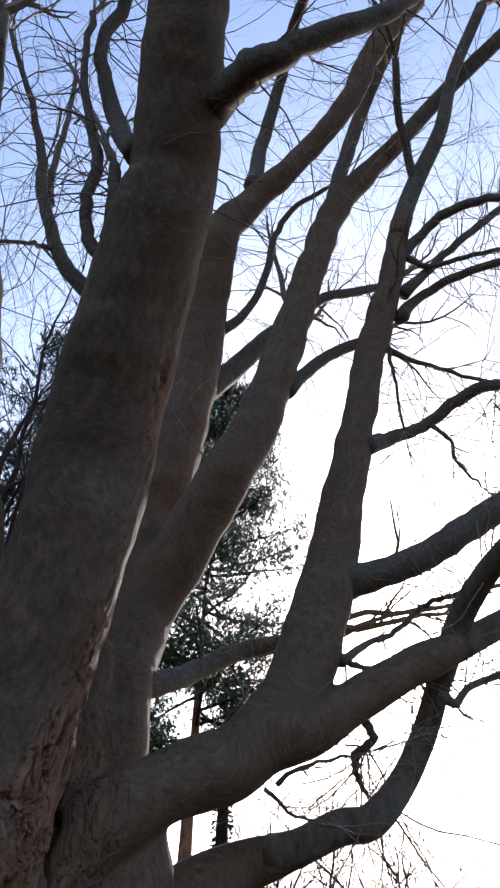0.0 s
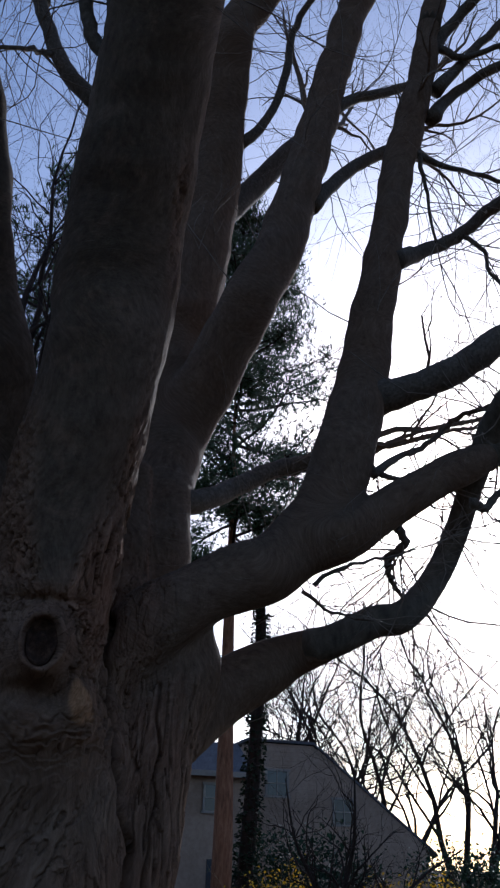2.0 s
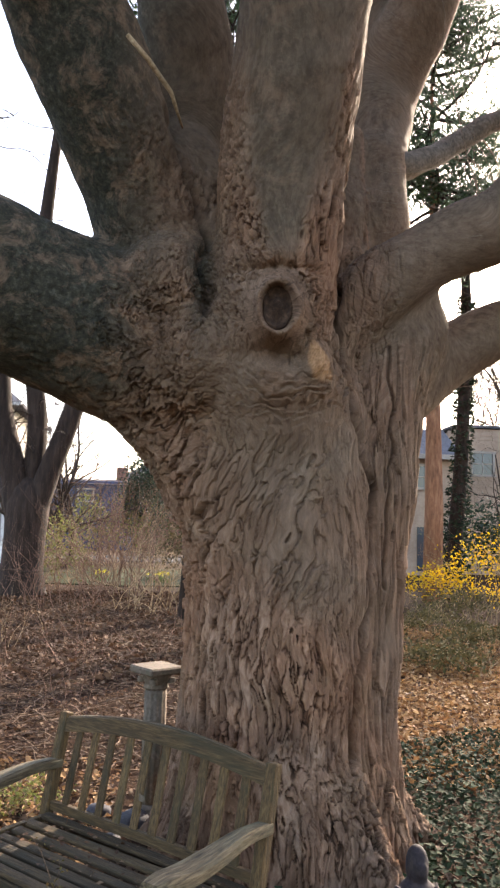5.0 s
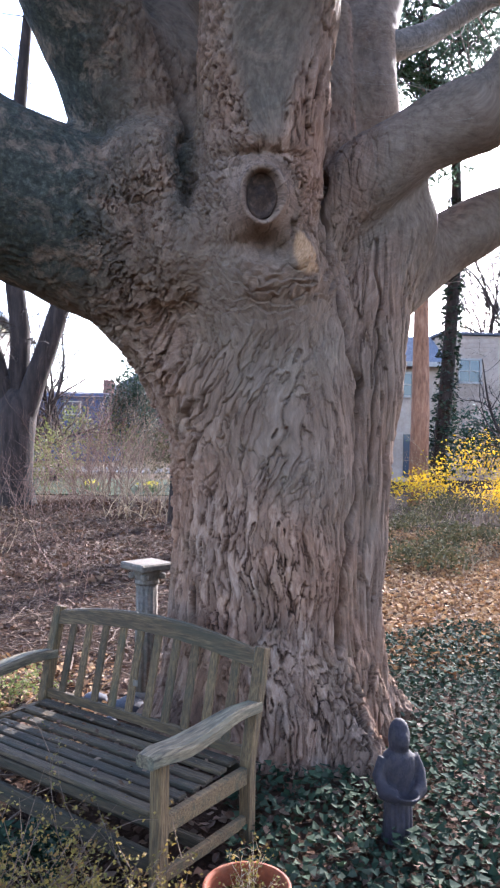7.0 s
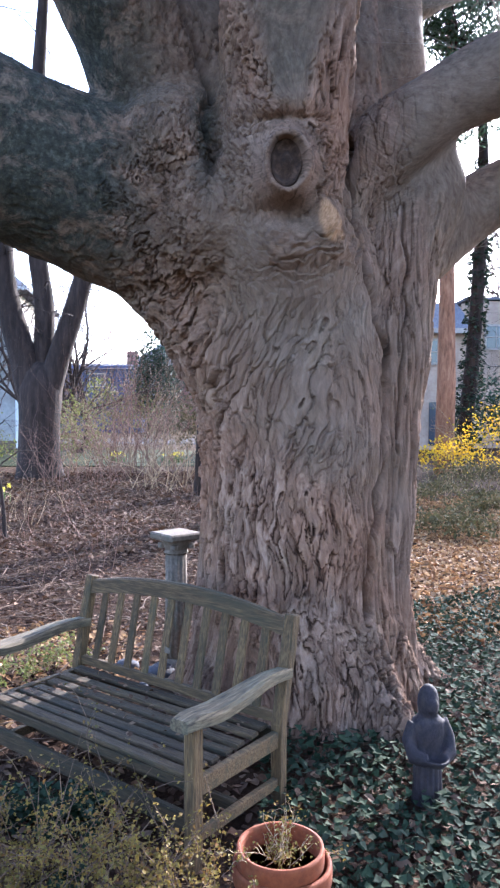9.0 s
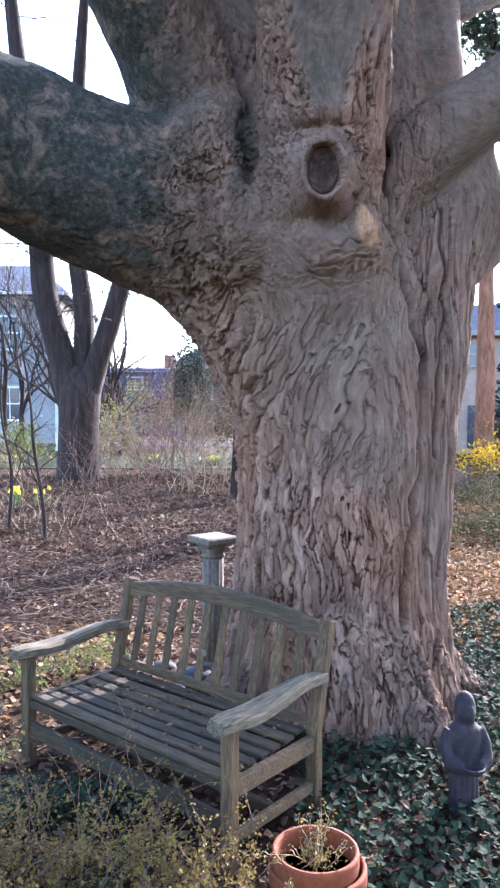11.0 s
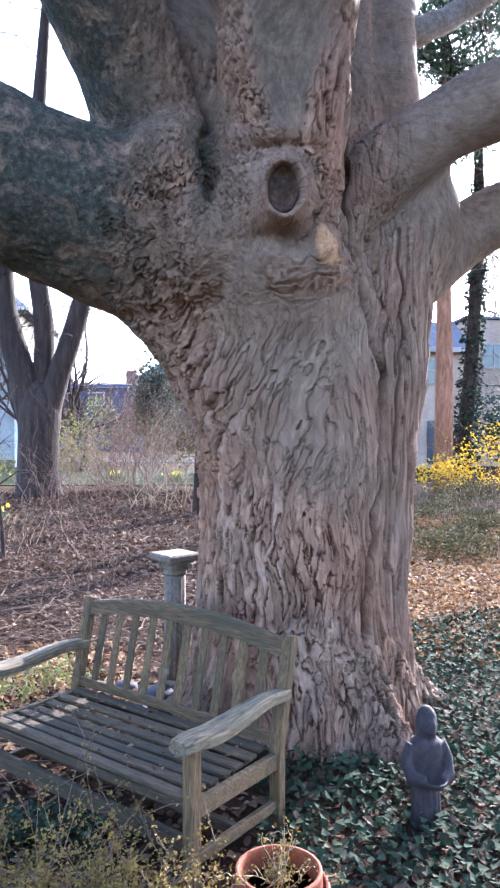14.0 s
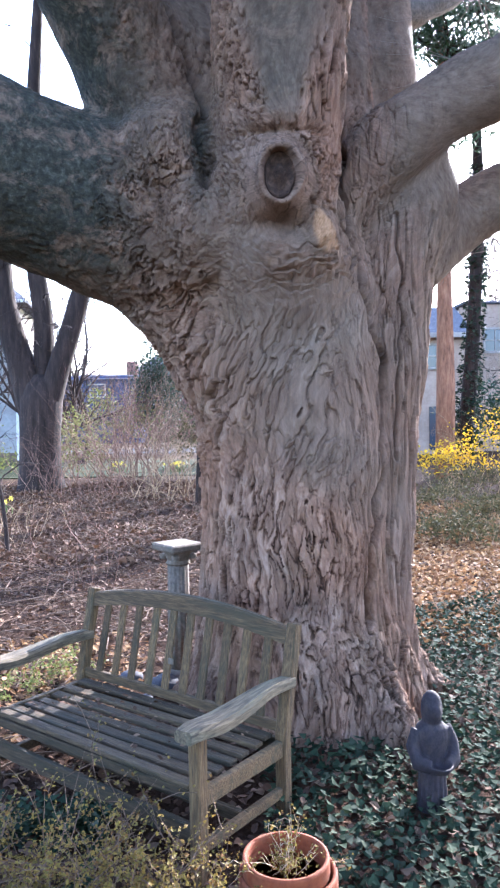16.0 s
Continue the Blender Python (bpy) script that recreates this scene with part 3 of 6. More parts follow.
UPPER_DROP = limb((3.55, 4.10, 7.05, 0.024), (3.72, 4.07, 6.91, 0.020), (3.76, 4.10, 6.70, 0.016), (3.95, 4.04, 6.39, 0.010))
INNER_BRANCH = limb((1.65, 5.04, 8.60, 0.070), (1.91, 4.90, 8.96, 0.048), (2.05, 4.70, 9.52, 0.046), (2.08, 4.64, 10.02, 0.042), (2.23, 4.43, 10.55, 0.036), (2.64, 4.23, 11.05, 0.029))
SIDE_BRANCH = limb((3.03, 3.84, 4.18, 0.040), (3.18, 3.89, 4.19, 0.030), (3.35, 3.92, 4.35, 0.026), (3.65, 3.85, 4.49, 0.022))
THIN_LOW = limb((1.98, 4.14, 3.56, 0.017), (2.14, 4.02, 3.66, 0.012), (2.43, 3.85, 3.72, 0.008))
THIN_LOWER = limb((2.11, 4.62, 3.68, 0.017), (2.17, 4.26, 3.44, 0.010), (2.29, 3.95, 3.32, 0.008))
LEFT_SIDE_TWIG = limb((-0.23, 3.81, 7.37, 0.024), (-0.40, 3.66, 7.15, 0.018), (-0.65, 3.56, 6.87, 0.014))
SHOULDER = limb((0.95, 4.42, 1.50, 0.190), (0.97, 4.42, 1.90, 0.210), (1.00, 4.45, 2.30, 0.235), (1.05, 4.50, 2.60, 0.285), (1.16, 4.52, 2.86, 0.285), (1.25, 4.48, 3.08, 0.245), (1.27, 4.40, 3.34, 0.150))
THROAT = limb((0.12, 4.45, 1.82, 0.210), (0.00, 4.44, 2.13, 0.255), (-0.12, 4.42, 2.40, 0.300), (-0.33, 4.40, 2.68, 0.340))
FORK_FILL = limb((-0.01, 4.40, 3.22, 0.333), (-0.08, 4.38, 3.85, 0.230), (-0.22, 4.43, 4.24, 0.152), (-0.32, 4.50, 4.55, 0.063))
BRANCHES = [REAR_RIGHT_FORK, MID_BRANCH, UPPER_BRANCH, HIGH_BRANCH_A, HIGH_BRANCH_B, HIGH_BRANCH_C, CROSS_BRANCH, CROSS_UPPER, STUB_BRANCH, LOW_BACK, TOP_BRANCH, TOP_STEM, LEFT_CROOK, LEFT_STEM_B, LEFT_STEM_A, LEFT_TWIG, LEFT_SPUR, SHORT_UP, HANGING_TWIG, LOW_BRANCH, LOW_BRANCH_B, MID_TWIG, DROP_TWIG, HIGH_TWIG, UPPER_DROP, INNER_BRANCH, SIDE_BRANCH, THIN_LOW, THIN_LOWER, LEFT_SIDE_TWIG]

UNION = [FRONT, LEFT_LOW, LEFT_LEAN, SECOND, REAR, REAR_RIGHT, BIG_RIGHT, RIGHT_MID, RIGHT_LOW, SHOULDER, THROAT, FORK_FILL]
STEM = limb((0.50, 4.42, -0.25, 0.80), (0.50, 4.42, 0.02, 0.72), (0.50, 4.42, 0.25, 0.635), (0.49, 4.42, 0.6, 0.58), (0.50, 4.42, 1.1, 0.555), (0.49, 4.42, 1.6, 0.56), (0.45, 4.42, 2.0, 0.57), (0.41, 4.42, 2.35, 0.565), (0.35, 4.45, 2.75, 0.54), (0.36, 4.5, 3.2, 0.43))
SIDE_STEM = limb((1.00, 4.42, -0.2, 0.34), (0.96, 4.40, 0.2, 0.27), (0.93, 4.38, 0.7, 0.235), (0.94, 4.38, 1.2, 0.235), (0.97, 4.40, 1.7, 0.245), (1.03, 4.45, 2.2, 0.27), (1.06, 4.55, 2.7, 0.30), (1.07, 4.70, 3.1, 0.27))
TREE_HEART = np.array((0.5, 4.5, 2.0))


def cells(p):
    """Cellular noise in three dimensions: nearest and second distance, the nearest seed's offset and a random number of its cell."""
    base = np.floor(p)
    first = np.full(len(p), 9.0)
    second, tag, offset = first.copy(), np.zeros(len(p)), np.zeros_like(p)
    for dx in (-1, 0, 1):
        for dy in (-1, 0, 1):
            for dz in (-1, 0, 1):
                cell = base + (dx, dy, dz)
                h = np.stack([np.sin(cell @ k) * 43758.5453 for k in ((127.1, 311.7, 74.7), (269.5, 183.3, 246.1), (113.5, 271.9, 124.6))], -1)
                h -= np.floor(h)
                away = cell + h - p
                d = np.sqrt((away**2).sum(-1))
                closer = d < first
                second = np.where(closer, first, np.minimum(second, d))
                offset[closer], tag[closer] = away[closer], h[closer, 0]
                first = np.where(closer, d, first)
    return first, second, offset, tag


def flow(p, seed):
    """Gradient noise in three dimensions, about -1 to 1."""
    base = np.floor(p)
    f = p - base
    u = f * f * f * (f * (f * 6 - 15) + 10)
    total = np.zeros(len(p))
    for corner in ((i, j, k) for i in (0, 1) for j in (0, 1) for k in (0, 1)):
        c = base + corner
        h = np.sin(c @ np.array((127.1, 311.7, 74.7)) + seed * 17.3) * 43758.5453
        g = np.sin(c @ np.array((269.5, 183.3, 246.1)) + seed * 9.7) * 24634.6345
        turn, z = (h - np.floor(h)) * 2 * math.pi, (g - np.floor(g)) * 2 - 1
        flat = np.sqrt(1 - z * z)
        d = f - corner
        near = np.where(corner, u, 1 - u).prod(1)
        total += near * (flat * np.cos(turn) * d[:, 0] + flat * np.sin(turn) * d[:, 1] + z * d[:, 2])
    return total * 1.6


def saw(phase):
    """A slow rise and a sharp drop, and which step of the stair it is."""
    step = np.floor(phase)
    return phase - step, step


def hashed(k, seed):
    h = np.sin(k * 127.1 + seed * 31.7) * 43758.5453
    return h - np.floor(h)


def flaky(c, seed, ragged):
    """Peeling bark: long lapping plates with one lifted edge, flat tilted chips on them, broken fissures between;
    height, and tone with shade painted under edges and in cracks.
    """
    p = c + ragged * np.stack([flow(c * 3.1, seed + k) for k in range(3)], -1) + 0.3 * ragged * np.stack([flow(c * 8.3, seed + 5 + k) for k in range(3)], -1)
    broad = flow(p, seed + 11) + 0.35 * flow(p * 2.1, seed + 12)
    lift, step = saw(broad * 1.5 + 0.3 * flow(p * 0.4, seed + 14))
    first, second, offset, tag = cells(p * 1.35 + seed)
    lean = np.stack([np.sin(tag * 40), np.cos(tag * 57), np.sin(tag * 91)], -1)
    tilt = (offset * lean).sum(1)
    whole = np.clip(0.75 + 0.7 * flow(c * 0.45, seed + 15), 0.2, 1)
    broken = np.clip(0.55 + 0.9 * flow(c * 0.6, seed + 16), 0.15, 1)
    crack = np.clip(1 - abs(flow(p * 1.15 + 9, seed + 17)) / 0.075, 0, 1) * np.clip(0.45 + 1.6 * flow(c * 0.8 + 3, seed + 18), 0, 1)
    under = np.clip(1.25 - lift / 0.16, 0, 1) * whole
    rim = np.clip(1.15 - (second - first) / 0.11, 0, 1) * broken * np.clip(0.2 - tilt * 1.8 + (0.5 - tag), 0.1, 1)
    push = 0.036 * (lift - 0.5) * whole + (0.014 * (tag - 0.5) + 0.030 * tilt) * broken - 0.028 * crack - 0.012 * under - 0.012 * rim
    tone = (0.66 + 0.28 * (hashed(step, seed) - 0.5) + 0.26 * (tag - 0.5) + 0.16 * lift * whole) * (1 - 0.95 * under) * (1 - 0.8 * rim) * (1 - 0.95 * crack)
    return push, tone


def waves(p, seed):
    """Cheap smooth noise: a few rotated sines."""
    rng = np.random.default_rng(seed)
    total = np.zeros(len(p))
    for _ in range(7):
        k = rng.normal(size=3)
        total += np.sin(p @ k * 1.7 + rng.uniform(0, 6.28))
    return total / 3.5


def finer(me, wide, high, turned):
    """Splits the quads of the shaggy front of the trunk in four."""
    n, m = len(me.vertices), len(me.polygons)
    co, quads, normal = np.empty(n * 3, np.float32), np.empty(m * 4, np.int32), np.empty(m * 3, np.float32)
    me.vertices.foreach_get("co", co), me.loops.foreach_get("vertex_index", quads), me.polygons.foreach_get("normal", normal)
    co, quads, normal = co.reshape(-1, 3), quads.reshape(-1, 4), normal.reshape(-1, 3)
    mid = co[quads].mean(1)
    pick = (normal[:, 1] < turned) & (mid[:, 2] < high) & (mid[:, 2] > -0.05) & (mid[:, 0] > wide[0]) & (mid[:, 0] < wide[1]) & (mid[:, 1] < 4.75)
    old, some = quads[~pick], quads[pick]
    edges = np.sort(np.stack([some, np.roll(some, -1, 1)], -1).reshape(-1, 2), 1)
    unique, back = np.unique(edges, axis=0, return_inverse=True)
    middles = n + back.reshape(-1, 4)
    centre = n + len(unique) + np.arange(len(some))
    parts = [np.stack([some[:, k], middles[:, k], centre, middles[:, k - 1]], 1) for k in range(4)]
    faces = np.concatenate([old, *parts])
    places = np.concatenate([co, co[unique].mean(1), co[some].mean(1)])
    made = bpy.data.meshes.new("trunk")
    made.vertices.add(len(places)), made.loops.add(faces.size), made.polygons.add(len(faces))
    made.vertices.foreach_set("co", places.astype(np.float32).ravel())
    made.loops.foreach_set("vertex_index", faces.astype(np.int32).ravel())
    made.polygons.foreach_set("loop_start", np.arange(0, faces.size, 4, dtype=np.int32))
    made.update(calc_edges=True)
    return made


def along_line(p, line):
    """The distance of places (x, z) from a polyline."""
    best = np.full(len(p), 9.0)
    for a, b in zip(line, line[1:]):
        a, b = np.array(a), np.array(b)
        t = np.clip((p - a) @ (b - a) / ((b - a) @ (b - a)), 0, 1)
        best = np.minimum(best, np.linalg.norm(p - a - t[:, None] * (b - a), axis=1))
    return best


KNOT = np.array((0.353, 3.55, 2.92))


def maple():
    tree = thing("maple_tree", (0.55, 4.45, 0), "huge old maple with shaggy grey-brown bark and bare spreading limbs", "tree")
    rough_form = Shape()
    axes_a, axes_b, axes_r = [], [], []
    for pts in (STEM, SIDE_STEM, *UNION):
        line = spline(pts, 4)
        thin = [k for k in range(len(line)) if line[k, 3] < 0.115 and k > 8]
        if thin:
            tail = line[max(0, thin[0] - 2):]
            ob = part("limb", Shape().tube(tail[:, :3], tail[:, 3] * np.linspace(0.97, 1, len(tail)), 14), LIMB_BARK, tree, smooth=True)
            ob.matrix_parent_inverse = tree.matrix_world.inverted()
            line = line[:thin[0] + 1]
        rough_form.tube(line[:, :3], line[:, 3], 18)
        axes_a.append(line[:-1, :3]), axes_b.append(line[1:, :3]), axes_r.append(line[:-1, 3])
    rnd = random.Random(5)
    # root flare
    for k in range(15):
        a = 2 * math.pi * k / 15 + rnd.uniform(-0.2, 0.2)
        out = Vector((math.cos(a), math.sin(a), 0))
        c = Vector((0.56, 4.42, 0))
        s = rnd.uniform(0.85, 1.15)
        rough_form.tube([c + out * 0.40 + Vector((0, 0, 0.66)), c + out * 0.55 + Vector((0, 0, 0.28)), c + out * 0.70 * s + Vector((0, 0, 0.06)), c + out * 0.92 * s + Vector((0, 0, -0.12))],
                        [0.10, 0.14 * s, 0.11 * s, 0.05], 10)
    rough_form.tube([(0.84, 4.50, 2.9), (0.86, 4.58, 3.4), (0.88, 4.66, 3.9), (0.90, 4.76, 4.5)], [0.22, 0.19, 0.15, 0.10], 14)
    # burls: under the knot, the shoulder of the low limb, the throat of the fork
    for x, y, z, r in ((0.36, 3.98, 2.93, 0.30), (0.42, 3.98, 2.70, 0.27), (0.50, 3.98, 2.60, 0.22), (-0.20, 4.15, 3.12, 0.34), (-0.02, 4.10, 2.75, 0.34), (0.25, 4.05, 3.25, 0.26)):
        b = bmesh.new()
        bmesh.ops.create_icosphere(b, subdivisions=3, radius=r)
        rough_form.add([v.co + Vector((x, y, z)) for v in b.verts], [[v.index for v in f.verts] for f in b.faces])
        b.free()
    me = rough_form.mesh("trunk_form", BARK)
    form = bpy.data.objects.new("trunk_form", me)
    scene.collection.objects.link(form)
    remesh = form.modifiers.new("remesh", "REMESH")
    remesh.mode, remesh.voxel_size, remesh.adaptivity = "VOXEL", 0.022, 0.0
    relax = form.modifiers.new("relax", "SMOOTH")
    relax.factor, relax.iterations = 0.5, 8
    made = bpy.data.meshes.new_from_object(form.evaluated_get(bpy.context.evaluated_depsgraph_get()))
    bpy.data.objects.remove(form)
    made = finer(finer(made, (-1.0, 1.45), 4.1, 0.3), (-0.55, 1.3), 3.45, 0.1)
    n = len(made.vertices)
    co, no = np.empty(n * 3, np.float32), np.empty(n * 3, np.float32)
    made.vertices.foreach_get("co", co)
    made.vertices.foreach_get("normal", no)
    co, no = co.reshape(-1, 3).astype(float), no.reshape(-1, 3).astype(float)
    # the way of the grain: a blend of the nearest axes
    a, b, r = np.concatenate(axes_a), np.concatenate(axes_b), np.concatenate(axes_r)
    way = (b - a) / np.linalg.norm(b - a, axis=1)[:, None]
    length = np.linalg.norm(b - a, axis=1)
    grain_way, girth, total = np.zeros_like(co), np.zeros(n), np.zeros(n) + 1e-9
    for k in range(len(a)):
        off = co - a[k]
        along = np.clip(off @ way[k], 0, length[k])
        d = np.linalg.norm(off - along[:, None] * way[k], axis=1)
        w = np.exp(-7.0 * np.maximum(d / r[k], 0.6)) * (d < 3 * r[k])
        grain_way += w[:, None] * way[k]
        girth += w * r[k]
        total += w
    girth /= total
    grain_way += 1e-9
    swirl = 0.34 * waves(co * 1.3, 1) * np.exp(-((co[:, 2] - 2.4) / 0.9) ** 2)
    grain_way[:, 0] += swirl * total
    grain_way /= np.linalg.norm(grain_way, axis=1)[:, None]
    # the grain parts round the knot as water does round a stone
    ox, oz = co[:, 0] - KNOT[0] - 0.03, co[:, 2] - KNOT[2] + 0.05
    rr = np.maximum(ox**2 + oz**2, 0.17**2)
    bend = 0.19**2 * (co[:, 1] < 4.2) * (no[:, 1] < 0.2)
    grain_way[:, 0] -= 2 * bend * ox * oz / rr**2
    grain_way[:, 2] -= bend * (oz**2 - ox**2) / rr**2
    grain_way /= np.linalg.norm(grain_way, axis=1)[:, None] + 1e-9
    slant = np.exp(-((co[:, 0] - 0.30) / 0.38) ** 2 - ((co[:, 2] - 1.95) / 0.42) ** 2) * (co[:, 1] < 4.4)
    grain_way[:, 0] += 0.62 * slant
    grain_way /= np.linalg.norm(grain_way, axis=1)[:, None] + 1e-9
    rel = co - TREE_HEART
    rel = rel + 0.05 * np.stack([waves(co * 2.6, s) for s in (2, 3, 4)], -1) + 0.005 * np.stack([waves(co * 11, s) for s in (22, 23, 24)], -1) + 0.002 * np.stack([waves(co * 34, s) for s in (32, 33, 34)], -1)
    lengthwise = (rel * grain_way).sum(1)
    grain = rel - 0.68 * lengthwise[:, None] * grain_way
    # shaggy where the wood is old: the stem, the shoulders and the limbs' first metre
    rough = np.clip((girth - 0.17) / 0.16, 0, 1) * np.clip(1.0 - (co[:, 2] - 3.5) / 1.4, 0.12, 1) * np.clip(2.1 - co[:, 0] - np.clip(co[:, 2] - 3.0, 0, 1), 0.05, 1)
    side_bark = np.clip((co[:, 0] - 0.72) / 0.15, 0, 1) * np.clip((1.35 - co[:, 0]) / 0.15, 0, 1) * np.clip((5.0 - co[:, 2]) / 0.8, 0, 1) * (girth > 0.15)
    front_edge = np.clip(1 - abs(no[:, 0] - 0.75) / 0.35, 0, 1) * (co[:, 0] > 0.5) * (co[:, 0] < 1.0) * np.clip((6.5 - co[:, 2]) / 1.0, 0, 1)
    rough = np.clip(np.maximum(rough, np.maximum(0.8 * side_bark * np.clip((3.9 - co[:, 2]) / 0.6, 0.35, 1), 0.8 * front_edge)), 0.0, 1)
    rough *= np.clip(0.75 + 0.5 * waves(co * 1.9, 9), 0.3, 1) * np.clip((co[:, 0] + 0.75) / 0.6, 0.25, 1)
    knot_away = np.hypot((co[:, 0] - KNOT[0]), (co[:, 2] - KNOT[2]) * 0.8) + (co[:, 1] > 4.2)
    rough *= np.clip((knot_away - 0.14) / 0.05, 0.10, 1)
    rough = np.maximum(rough, np.clip((1.0 - co[:, 2]) / 0.3, 0, 0.9))
    front = (no[:, 1] < 0.2) & (co[:, 1] < 4.6)
    # a tongue of smooth olive bark above the knot
    tongue = np.clip((co[:, 2] - 3.13) / 0.10, 0, 1) * np.exp(-(abs(co[:, 0] - 0.37) / (0.05 + 0.16 * np.clip((co[:, 2] - 3.12) / 0.55, 0, 1))) ** 4) * (co[:, 1] < 4.1)
    rough *= 1 - 0.9 * tongue
    rough *= 1 - 0.85 * np.clip((co[:, 0] - 0.95) / 0.2, 0, 1) * np.clip((co[:, 2] - 2.72 - 0.45 * (co[:, 0] - 0.75)) / 0.12, 0, 1) * (co[:, 1] < 4.45)
    # long shaggy strips below, slanting plates above them, small squarish scales on the shoulders, a worn calm patch
    above = np.clip((co[:, 2] - 3.0) / 0.2, 0, 1)
    scaly = np.clip((co[:, 2] - 2.50 + 0.10 * waves(co * 4, 19)) / 0.25, 0, 1) * np.clip((0.66 - 0.18 * above - co[:, 0]) / 0.1, 0, 1)
    strips = np.clip(np.maximum((1.60 - co[:, 2] + 0.15 * waves(co * 3, 18)) / 0.4, (co[:, 0] - 0.58 + 0.14 * above) / 0.14), 0, 1) * (1 - scaly)
    calm = 1 - 0.35 * np.exp(-((co[:, 0] - 0.20) / 0.30) ** 2 - ((co[:, 2] - 2.32) / 0.24) ** 2) * (co[:, 1] < 4.4)
    ropes = np.clip((co[:, 0] - 0.80 - 0.12 * np.clip((co[:, 2] - 1.3) / 0.9, -0.3, 1)) / 0.06, 0, 1) * (co[:, 2] < 3.4)
    ropes = np.maximum(ropes, above * np.clip((co[:, 0] - 0.45) / 0.1, 0, 1))
    push, plate_and_shade = np.zeros(n), np.full(n, 0.6)
    straight = co - TREE_HEART
    straight = straight - 0.90 * (straight @ np.array((0.0, 0.0, 1.0)))[:, None] * np.array((0.0, 0.0, 1.0))
    upright, slanted = np.array((0.0, 0.0, 1.0)), np.array((0.50, 0.0, 0.87))
    squarish = rel - 0.30 * (rel @ upright)[:, None] * upright
    long = rel - 0.80 * (rel @ upright)[:, None] * upright
    slant_cells = rel - 0.72 * (rel @ slanted)[:, None] * slanted
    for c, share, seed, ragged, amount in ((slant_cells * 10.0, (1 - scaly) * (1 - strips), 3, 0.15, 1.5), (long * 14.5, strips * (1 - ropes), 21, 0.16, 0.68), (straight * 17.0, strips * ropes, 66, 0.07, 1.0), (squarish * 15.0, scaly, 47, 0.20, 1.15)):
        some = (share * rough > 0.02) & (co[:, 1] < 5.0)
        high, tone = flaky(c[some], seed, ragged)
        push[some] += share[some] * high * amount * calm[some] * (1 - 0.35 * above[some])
        plate_and_shade[some] += share[some] * (tone - 0.6) * calm[some]
    # drooping folds under the knot, with shade painted at each drop
    away = np.hypot(co[:, 0] - 0.42, (co[:, 2] - 2.98) * 1.0)
    folded = np.clip((away - 0.33) / 0.05, 0, 1) * np.clip((0.72 - away) / 0.20, 0, 1) * np.clip((2.68 - co[:, 2]) / 0.08, 0, 1) * np.clip((co[:, 0] - 0.06) / 0.25, 0, 1) * np.clip((0.84 - co[:, 0]) / 0.06, 0, 1) * (co[:, 1] < 4.3)
    lap, ring = saw(-away * 18 + 0.9 * flow(co * (9, 9, 9), 81) + 0.5 * flow(co * (23, 23, 23), 82))
    push = push * (1 - 0.5 * folded) + folded * 0.075 * (lap - 0.5)
    plate_and_shade = plate_and_shade * (1 - 0.6 * folded) + 0.6 * folded * (0.75 - 0.62 * np.clip(1 - lap / 0.18, 0, 1))
    rough = np.maximum(rough, 0.45 * folded)
    push *= rough
    # the knot's swelling, the hollow below it, the nose of bare wood and the folds round them
    for x, z, wx, wz, high in ((0.365, 2.93, 0.15, 0.14, 0.11), (0.36, 2.70, 0.15, 0.055, -0.10), (0.575, 2.68, 0.06, 0.09, 0.06), (0.30, 3.13, 0.20, 0.02, -0.035), (0.33, 3.20, 0.22, 0.05, 0.03), (0.52, 2.52, 0.20, 0.07, 0.03)):
        push += front * high * np.exp(-((co[:, 0] - x) / wx) ** 2 - ((co[:, 2] - z) / wz) ** 2)
    rho = np.hypot((co[:, 0] - KNOT[0]) / 0.068, (co[:, 2] - KNOT[2]) / 0.105)
    near = (rho < 1.0) & (co[:, 1] < 4.2)
    KNOT[1] = (co + no * push[:, None])[near, 1].mean()
    push += front * (0.034 * np.exp(-((rho - 1.28) / 0.20) ** 2) - 0.13 * np.clip((1.10 - rho) / 0.16, 0, 1))
    # seams between the grown-together stems, with shade painted along them
    flat = co[:, (0, 2)] + 0.02 * np.stack([waves(co * 6, 14), waves(co * 6, 15)], -1)
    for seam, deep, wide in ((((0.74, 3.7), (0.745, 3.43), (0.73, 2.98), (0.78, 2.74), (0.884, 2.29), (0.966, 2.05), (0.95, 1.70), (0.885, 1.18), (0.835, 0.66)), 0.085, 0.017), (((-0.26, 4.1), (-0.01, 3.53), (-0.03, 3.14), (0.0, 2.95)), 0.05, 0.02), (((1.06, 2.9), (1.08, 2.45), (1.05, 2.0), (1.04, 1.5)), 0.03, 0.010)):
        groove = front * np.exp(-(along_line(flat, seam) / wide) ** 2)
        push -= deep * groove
        plate_and_shade *= 1 - 0.85 * groove
    push += (1 - rough) * 0.010 * waves(co * 5, 6) + 0.012 * waves(co * 3.0, 7)
    co = co + no * push[:, None]
    made.vertices.foreach_set("co", co.astype(np.float32).ravel())
    moss = np.clip((-0.05 - co[:, 0]) / 0.5, 0, 1) * np.clip((co[:, 2] - 2.3) / 0.3, 0, 1)
    moss = np.maximum(moss, 0.55 * np.clip(no[:, 2], 0, 1))
    moss = np.maximum(moss, np.exp(-((co[:, 0] + 0.04) / 0.10) ** 2 - ((co[:, 2] - 3.15) / 0.35) ** 2))
    moss = np.maximum(moss, 0.5 * (1 - rough) * np.exp(-((co[:, 0] - 0.33) / 0.3) ** 2) * (co[:, 2] > 3.0))
